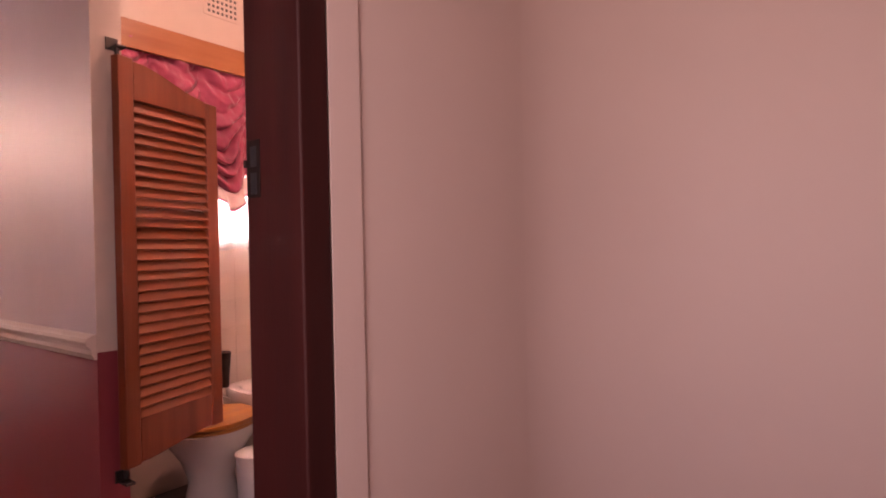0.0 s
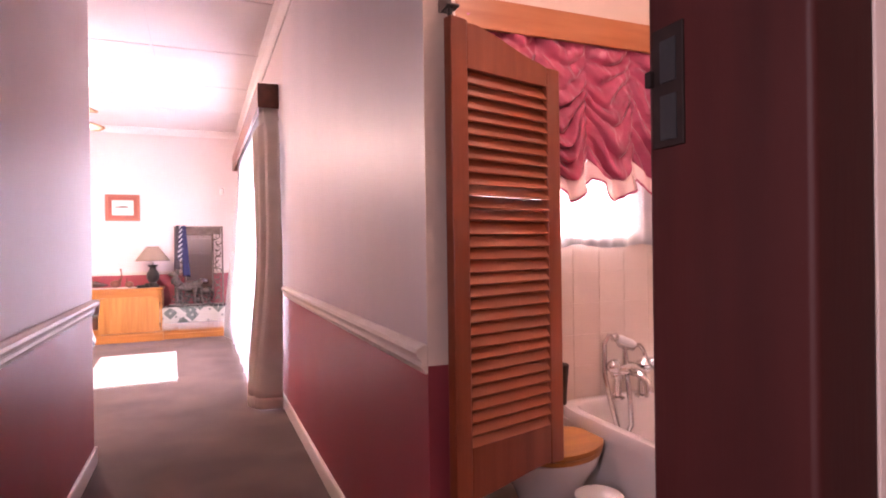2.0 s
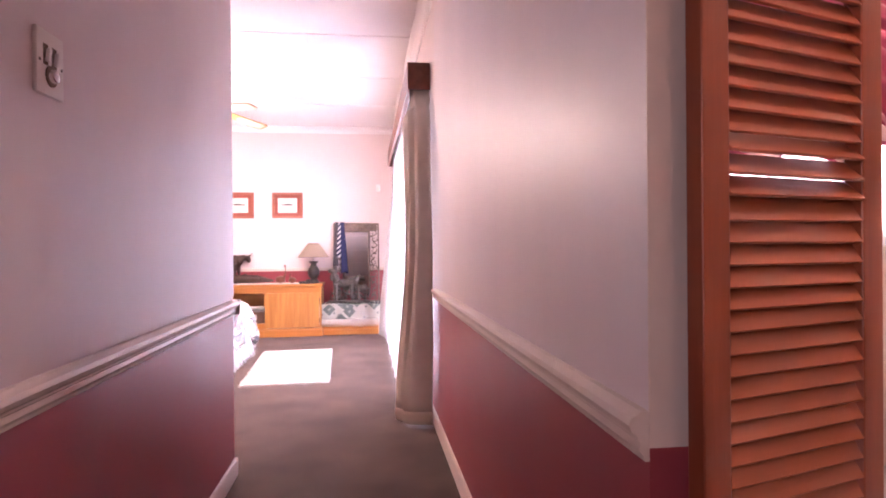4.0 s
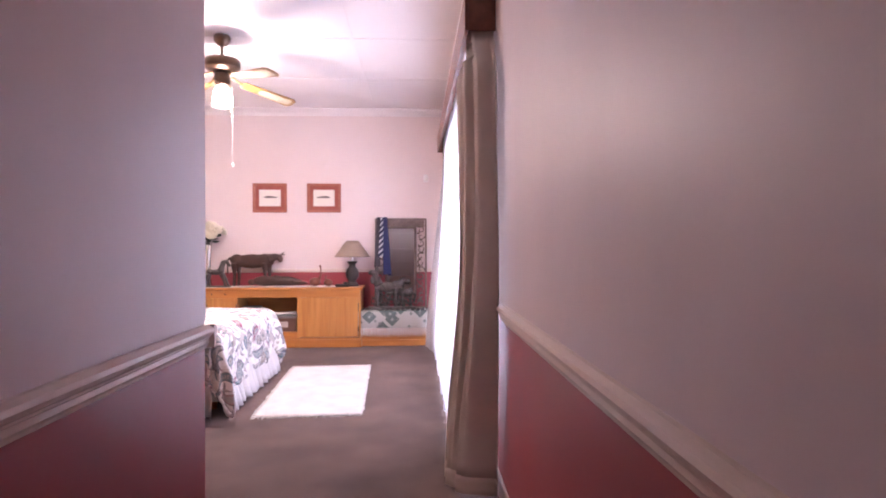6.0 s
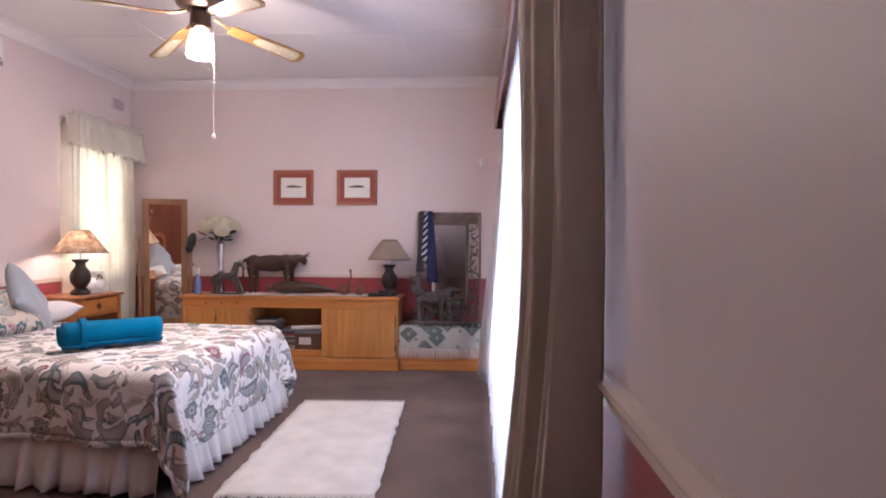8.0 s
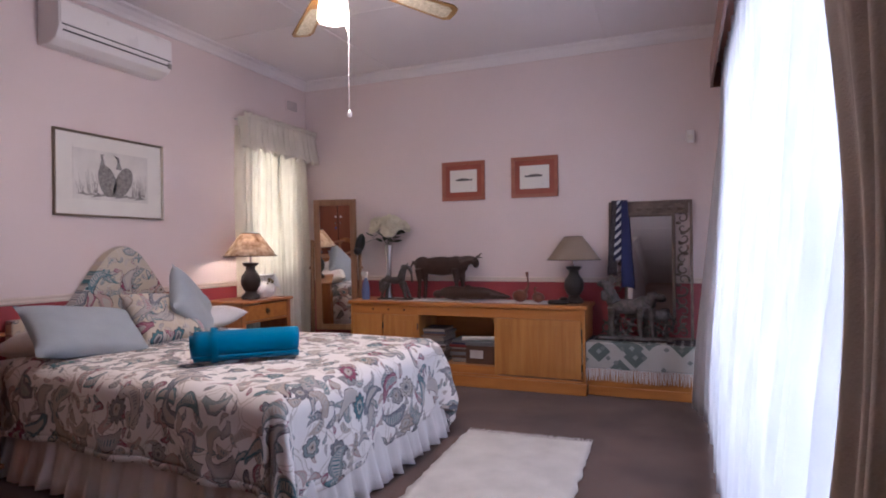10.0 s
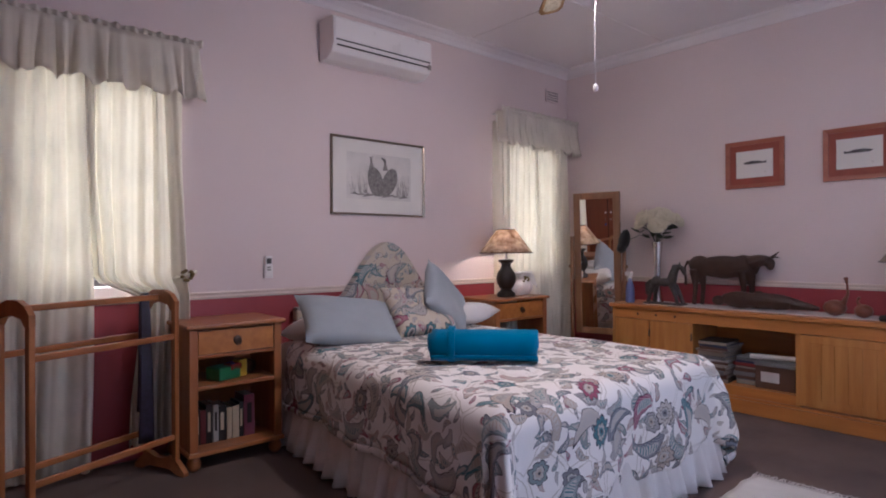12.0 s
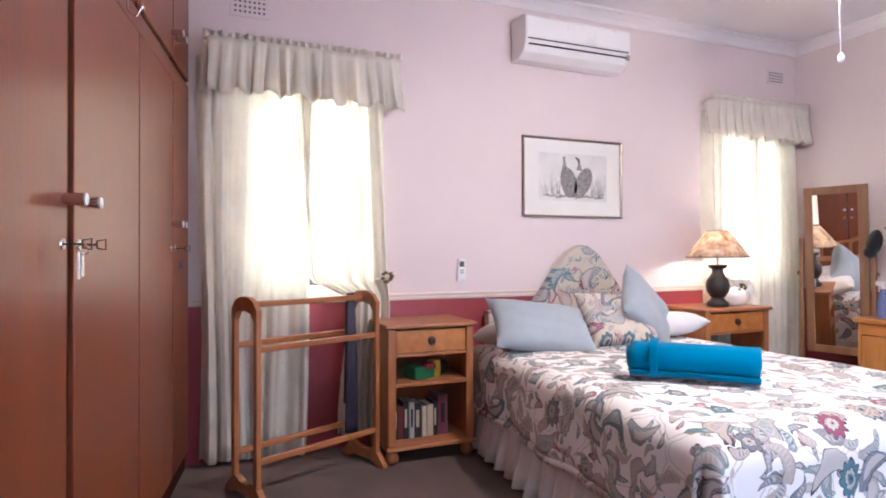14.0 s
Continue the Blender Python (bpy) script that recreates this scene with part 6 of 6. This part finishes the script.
part("top_panel", box(-0.30, 0.30, -0.022, -0.004, CH - 0.112, CH - 0.02, 0.004), WEATHERED, cm)
random.seed(14)


def scroll(cx, cz, r, turn, flip):
    pts = []
    for k in range(14):
        a = turn + flip * k * 0.42
        rr = r * (1 - k / 17)
        pts.append((cx + rr * math.cos(a), -0.018 - 0.006 * math.sin(k * 0.4), cz + rr * math.sin(a)))
    return tube(pts, [0.008 * (1.2 - k / 18) for k in range(14)], 6)


for s in (-1, 1):
    for k in range(13):
        z = 0.06 + k * 0.085
        if z < CH - 0.05:
            part("scroll", scroll(s * 0.255 + random.uniform(-0.006, 0.006), z, 0.046, random.uniform(0, 6.3), random.choice((-1, 1))), WEATHERED, cm)
            part("leaf", ball((s * 0.255 + random.uniform(-0.035, 0.035), -0.02, z + 0.042), (0.022, 0.010, 0.013), m=None), WEATHERED, cm)
for k in range(8):
    x = -0.26 + k * 0.074
    for z in ((0.095,) if abs(x) > 0.2 else (0.075, 0.13)):
        part("scroll", scroll(x, z, 0.04, random.uniform(0, 6.3), random.choice((-1, 1))), WEATHERED, cm)
for k in range(7):
    part("leaf", ball((-0.24 + 0.08 * k, -0.026, CH - 0.066), (0.03, 0.008, 0.016)), WEATHERED, cm)


def striped(name):
    m = cloth(name, (0.03, 0.035, 0.09), fine=200)
    nt = m.node_tree
    n, l = nt.nodes, nt.links
    at = n.new("ShaderNodeAttribute")
    at.attribute_name = "cloth_place"
    w = n.new("ShaderNodeTexWave")
    w.wave_type, w.bands_direction, w.wave_profile = "BANDS", "DIAGONAL", "SIN"
    w.inputs["Scale"].default_value = 9
    r = n.new("ShaderNodeValToRGB")
    r.color_ramp.interpolation = "CONSTANT"
    r.color_ramp.elements[0].color, r.color_ramp.elements[1].color = (0.025, 0.03, 0.07, 1), (0.62, 0.62, 0.64, 1)
    r.color_ramp.elements[1].position = 0.62
    l.new(at.outputs["Vector"], w.inputs["Vector"])
    l.new(w.outputs["Fac"], r.inputs[0])
    l.new(r.outputs[0], n["Principled BSDF"].inputs["Base Color"])
    return m


NAVY = cloth("navy_silk", (0.035, 0.04, 0.11), fine=200)
DOTS = cloth("dark_spotted_silk", (0.03, 0.025, 0.035), second=(0.10, 0.09, 0.10), var=0.3, scale=60)
for k, (mat, x, w, ln, lb) in enumerate(((DOTS, -0.875, 0.07, 0.62, "dark spotted necktie hung over the carved mirror"), (striped("striped_silk"), -0.832, 0.055, 0.50, "navy and white striped necktie hung over the carved mirror"), (NAVY, -0.79, 0.09, 0.72, "plain navy necktie hung over the carved mirror"))):
    f = lambda u, v: (x + (0.03 * v if k == 2 else -0.01 * v) + w * (0.55 + 0.6 * v) * (u - 0.5), 7.735 - 0.008 * math.sin(3 * u + k) - 0.145 * ln * v - 0.008 * k, 1.585 - ln * v - (0.03 * abs(u - 0.5) if v == 1 else 0))
    thick(solo("necktie", sheet(6, 30, f, place=lambda u, v: (w * u, ln * v, 0)), mat, lb, "necktie", angle=80), 0.005)

# carved animals stand as single plain shapes


def beast(scale, body, legs, neck, head_, extras=(), jitter=0.0):
    bm = bmesh.new()
    for c, s in body:
        ball(c, s, bm)
    for pts, r in legs + neck + list(extras):
        tube(pts, r, 8, bm)
    for c, s in head_:
        ball(c, s, bm)
    return bm


def fuse(ob, size=0.006):
    """Melts the pieces of a carving into one skin."""
    mod = ob.modifiers.new("skin", "REMESH")
    mod.mode, mod.voxel_size, mod.use_smooth_shade = "VOXEL", size, True
    return ob


bull = beast(1.0, [((0, 0, 0.285), (0.225, 0.035, 0.085)), ((0.13, 0, 0.29), (0.11, 0.038, 0.085)), ((-0.17, 0, 0.30), (0.08, 0.036, 0.07))],
             [([(x, y, 0.26), (x + 0.01, y, 0.13), (x, y, 0.0)], [0.035, 0.017, 0.016]) for x, y in ((-0.20, -0.018), (-0.16, 0.018), (0.13, -0.018), (0.17, 0.018))],
             [([(0.18, 0, 0.31), (0.24, 0, 0.335), (0.285, 0, 0.335)], [0.06, 0.042, 0.034])], [((0.30, 0, 0.31), (0.03, 0.022, 0.045))],
             [([(0.29, 0.012, 0.35), (0.32, 0.03, 0.375), (0.35, 0.02, 0.40)], [0.011, 0.008, 0.003]), ([(0.29, -0.012, 0.35), (0.33, -0.03, 0.36), (0.37, -0.02, 0.355)], [0.011, 0.008, 0.003]), ([(-0.25, 0, 0.33), (-0.275, 0, 0.28), (-0.27, 0, 0.14)], [0.012, 0.008, 0.01])])
fuse(solo("carved_bull", bull, CARVED, "dark carved timber bull standing on the sideboard", "carving", pose(-2.44, 7.66, 0.7255) @ Matrix.Diagonal((1.14, 1.1, 1.08, 1))))
horse = beast(1.0, [((0, 0, 0.18), (0.09, 0.030, 0.036)), ((-0.075, 0, 0.188), (0.042, 0.034, 0.044)), ((0.06, 0, 0.185), (0.036, 0.03, 0.044))],
              [([(x, y, 0.16), (x + dx, y, 0.08), (x + dx * 1.6, y, 0.012)], [0.028, 0.017, 0.015]) for x, y, dx in ((-0.09, -0.02, -0.03), (-0.085, 0.02, -0.01), (0.07, -0.02, 0.03), (0.075, 0.02, 0.045))],
              [([(0.06, 0, 0.20), (0.078, 0, 0.26), (0.105, 0, 0.305), (0.135, 0, 0.312)], [0.042, 0.034, 0.028, 0.022]), ([(0.135, 0, 0.308), (0.158, 0, 0.275), (0.17, 0, 0.245)], [0.022, 0.017, 0.015])], [((0.085, 0, 0.30), (0.03, 0.01, 0.03)), ((0.062, 0, 0.255), (0.022, 0.01, 0.04)), ((0.125, 0.008, 0.338), (0.006, 0.005, 0.016))],
              [([(-0.115, 0, 0.19), (-0.15, 0, 0.16), (-0.155, 0, 0.07)], [0.02, 0.026, 0.014])])
box(-0.17, 0.17, -0.05, 0.05, 0.0, 0.014, 0.005, bm=horse)
fuse(solo("carved_horse", horse, material("grey_black_carving", (0.085, 0.075, 0.07), 0.5, var=0.3, scale=30, fine=120, bump=0.4), "grey-black carved horse on a dark base", "carving", pose(-2.83, 7.47, 0.7255)))
hip = beast(1.0, [((0, 0, 0.07), (0.26, 0.05, 0.062)), ((-0.15, 0, 0.07), (0.15, 0.048, 0.065)), ((0.10, 0, 0.065), (0.16, 0.042, 0.055)), ((-0.02, 0, 0.125), (0.03, 0.012, 0.02))], [], [([(0.2, 0, 0.06), (0.33, 0, 0.045), (0.37, 0, 0.04)], [0.045, 0.02, 0.01])], [((-0.31, 0, 0.055), (0.05, 0.03, 0.04))])
fuse(solo("carved_fish", hip, CARVED, "long dark carved creature lying on the sideboard", "carving", pose(-2.10, 7.50, 0.7265)))
random.seed(8)
zeb = beast(1.0, [((-0.06, 0, 0.27), (0.15, 0.04, 0.065)), ((0.06, 0, 0.29), (0.075, 0.042, 0.065)), ((0.16, 0.01, 0.20), (0.10, 0.04, 0.05))],
            [([(x, y, 0.26), (x, y, 0.13), (x + 0.01, y, 0.0)], [0.032, 0.018, 0.02]) for x, y in ((-0.18, -0.022), (-0.14, 0.022), (0.04, -0.022), (0.08, 0.022), (0.13, -0.02), (0.23, 0.02))],
            [([(-0.16, 0, 0.30), (-0.20, 0, 0.39), (-0.21, 0, 0.45)], [0.06, 0.045, 0.036]), ([(0.10, 0, 0.30), (0.13, 0, 0.36), (0.17, 0, 0.37)], [0.05, 0.035, 0.025])], [((-0.24, 0, 0.45), (0.055, 0.024, 0.032)), ((-0.18, 0, 0.475), (0.03, 0.014, 0.05)), ((0.19, 0, 0.35), (0.045, 0.022, 0.026))],
            [([(0.25, 0, 0.22), (0.29, 0, 0.17), (0.28, 0, 0.08)], [0.014, 0.012, 0.012])])
for k in range(34):
    x, z = random.uniform(-0.27, 0.27), random.uniform(0.03, 0.17)
    tube([(x + 0.03 * math.cos(0.7 * q + k), random.uniform(-0.01, 0.01), z + 0.03 * math.sin(0.7 * q + k)) for q in range(7)], 0.008, 6, zeb)
for k in range(16):
    t = 2.4 * k
    ball((-0.20 + 0.05 * math.cos(t), -0.03, 0.36 + 0.10 * math.sin(1.3 * t)), (0.016, 0.012, 0.024), zeb, 1)
box(-0.29, 0.30, -0.045, 0.045, 0.0, 0.03, 0.006, bm=zeb)
fuse(solo("pierced_carving", zeb, material("ash_striped_timber", (0.15, 0.125, 0.115), 0.6, var=0.5, scale=26, second=(0.02, 0.016, 0.015)), "grey and black pierced carving of animals in front of the mirror", "carving", pose(-0.70, 7.50, 0.4425)))

vase = thing("flower_vase", "slender silver vase of white silk roses", "vase", pose(-2.965, 7.60, 0.7255))
part("vase_body", lathe([(0.045, 0), (0.047, 0.008), (0.04, 0.03), (0.028, 0.12), (0.026, 0.22), (0.031, 0.36), (0.042, 0.50), (0.043, 0.51), (0.036, 0.51), (0.026, 0.36), (0.02, 0.2), (0.0, 0.05)], 28), material("brushed_silver", (0.62, 0.58, 0.55), 0.2, metal=1.0, var=0.05), vase)
PETAL = cloth("ivory_petals", (0.80, 0.74, 0.58), 0.2, fine=80)
LEAF = material("dark_leaf", (0.035, 0.06, 0.03), 0.5, var=0.3, scale=30)
random.seed(31)
for k in range(11):
    a = 2.4 * k
    r = 0.035 + 0.155 * math.sqrt(k / 10)
    c = Vector((0.92 * r * math.cos(a), 0.66 * r * math.sin(a) - 0.02, 0.60 + 0.15 * math.sqrt(max(0, 1 - (r / 0.2) ** 2)) + 0.015 * math.sin(5 * k)))
    rose = bmesh.new()
    for ringi, (n_, rad, lift, size) in enumerate(((3, 0.012, 0.030, 0.026), (5, 0.030, 0.018, 0.034), (7, 0.050, 0.0, 0.038))):
        for j in range(n_):
            t = 2 * math.pi * j / n_ + ringi
            own = bmesh.new()
            bmesh.ops.create_uvsphere(own, u_segments=8, v_segments=5, radius=1)
            own.transform(Matrix.LocRotScale((rad * math.cos(t), rad * math.sin(t), lift), Euler((0, radians(35 + 14 * ringi), t)), (0.006, size, size)))
            merge(own, rose)
    out = Vector((c.x, c.y - 0.05, 0.12)).normalized()
    rose.transform(Matrix.Translation(c) @ Vector((0, 0, 1)).rotation_difference(out).to_matrix().to_4x4())
    part("rose", rose, PETAL, vase, "ivory silk rose")
    part("stem", tube([(0, 0, 0.48), c * 0.6 + Vector((0, 0, 0.22)), c - out * 0.02], 0.003, 5), LEAF, vase)
for k in range(22):
    a = 1.7 * k
    r = random.uniform(0.08, 0.2)
    m = pose(r * math.cos(a), 0.6 * r * math.sin(a), 0.575 + random.uniform(-0.015, 0.09) - 0.12 * r, random.uniform(-40, 40), random.uniform(-40, 40), math.degrees(a))
    part("leaf", slab([(-0.045, 0), (-0.02, 0.02), (0.015, 0.022), (0.05, 0), (0.015, -0.022), (-0.02, -0.02)], -0.0012, 0.0012, m=m @ pose(0, 0, 0, 90)), LEAF, vase)

spray = thing("spray_bottle", "blue liquid in a clear plastic spray bottle", "bottle", pose(-3.14, 7.46, 0.7225))
part("bottle", lathe([(0.034, 0), (0.037, 0.006), (0.037, 0.10), (0.03, 0.15), (0.016, 0.19), (0.014, 0.205)], 20), material("blue_plastic", (0.16, 0.20, 0.42), 0.15, var=0.05), spray)
part("collar", lathe([(0.017, 0.205), (0.017, 0.225)], 16), PLASTIC, spray)
part("nozzle", box(-0.045, 0.02, -0.012, 0.012, 0.225, 0.262, 0.006), PLASTIC, spray)
GOURD = material("red_brown_gourd", (0.20, 0.065, 0.035), 0.35, var=0.2, scale=20)
g1 = ball((0, 0, 0.055), (0.07, 0.06, 0.055))
tube([(0.045, 0, 0.08), (0.075, 0, 0.15), (0.07, 0, 0.215), (0.062, 0, 0.26)], [0.02, 0.009, 0.008, 0.016], 10, g1)
fuse(solo("gourd_duck", g1, GOURD, "red-brown gourd carved with a long thin neck", "ornament", pose(-1.64, 7.49, 0.7265)))
g2 = ball((0, 0, 0.045), (0.055, 0.05, 0.045))
tube([(-0.02, 0, 0.075), (-0.035, 0, 0.11), (-0.02, 0, 0.135)], [0.014, 0.008, 0.012], 10, g2)
fuse(solo("gourd_duck", g2, GOURD, "small red-brown carved gourd", "ornament", pose(-1.475, 7.47, 0.7265)))
pou = thing("spectacle_case", "black spectacle case with a cloth on the sideboard", "spectacle case", pose(-1.30, 7.43, 0.7225, 0, 0, 8))
part("case", box(-0.085, 0.085, -0.035, 0.035, 0, 0.035, 0.015), BLACK, pou)
part("cloth", ball((0.045, 0, 0.045), (0.035, 0.03, 0.016)), BLACK, pou)
# Chrome rod added as a highlight on the black case.
part("glint", tube([(0.0, -0.02, 0.04), (0.05, -0.01, 0.058), (0.08, 0.01, 0.05)], 0.003, 6), CHROME, pou, "bright chrome rod put in for a glint on the case")

# ---- bathroom light, assumed and out of view ----
bl = thing("bathroom_ceiling_light", "white lamp fitting assumed on the bathroom ceiling out of view, lit", "ceiling light", pose(0.85, -0.35, CEILING))
part("base", lathe([(0.07, 0), (0.075, -0.02), (0.06, -0.035)], 20), PLASTIC, bl)
part("bulb", ball((0, 0, -0.09), (0.03, 0.03, 0.04)), glow("lit_assumed_bulb", (1, 0.8, 0.6), 20), bl)

# ---- wall tiles of the bathroom ----
tile_n = mesh_of("tile", box(-0.0763, 0.0763, -0.004, 0.0, -0.0763, 0.0763, 0.0008, seg=1), TILE)
tile_e = mesh_of("tile", box(-0.004, 0.0, -0.0763, 0.0763, -0.0763, 0.0763, 0.0008, seg=1), TILE)
backer = tagged(new("tiled_wall_north", mesh_of("tiled_wall_north", box(0.117, 1.716, 0.8665, 0.8695, 0.30, 1.245), GROUT)), "cream glazed tiles above the bath", "tiled wall", kind="structure")
backer2 = tagged(new("tiled_wall_east", mesh_of("tiled_wall_east", box(1.7165, 1.7195, -0.75, 0.866, 0.30, 1.245), GROUT)), "cream glazed tiles along the bath", "tiled wall", kind="structure")
for i in range(10):
    for j in range(6):
        o = new("tile", tile_n)
        o.parent = backer
        o.matrix_basis = pose(1.638 - 0.1535 * i, 0.8665, 0.40 + 0.1535 * j, random.uniform(-0.15, 0.15), 0, random.uniform(-0.15, 0.15))
for i in range(10):
    for j in range(6):
        o = new("tile", tile_e)
        o.parent = backer2
        o.matrix_basis = pose(1.7165, 0.785 - 0.1535 * i, 0.40 + 0.1535 * j, 0, random.uniform(-0.15, 0.15), random.uniform(-0.15, 0.15))

bv = thing("air_vent", "plaster bathroom wall vent with small square holes", "air vent", pose(1.06, 0.87, 2.56), "wall vents")
part("plate", box(-0.11, 0.11, -0.008, 0, -0.07, 0.07, 0.002), CREAM, bv)
# The shade inside these holes is drawn as dark squares too.
hole_shade_n = mesh_of("hole", box(-0.007, 0.007, -0.0095, -0.0072, -0.007, 0.007), INK)
for i in range(7):
    for j in range(4):
        o = new("hole", hole_shade_n)
        o.parent = bv
        o.location = ((i - 3) * 0.027, 0, (j - 1.5) * 0.03)
brush = thing("brush_holder", "dark wooden brush holder standing on the bath corner", "holder", pose(0.985, 0.80, 0.477))
part("cup", lathe([(0.022, 0), (0.024, 0.05), (0.03, 0.12), (0.036, 0.185), (0.03, 0.19), (0.0, 0.18)], 16), CARVED, brush)
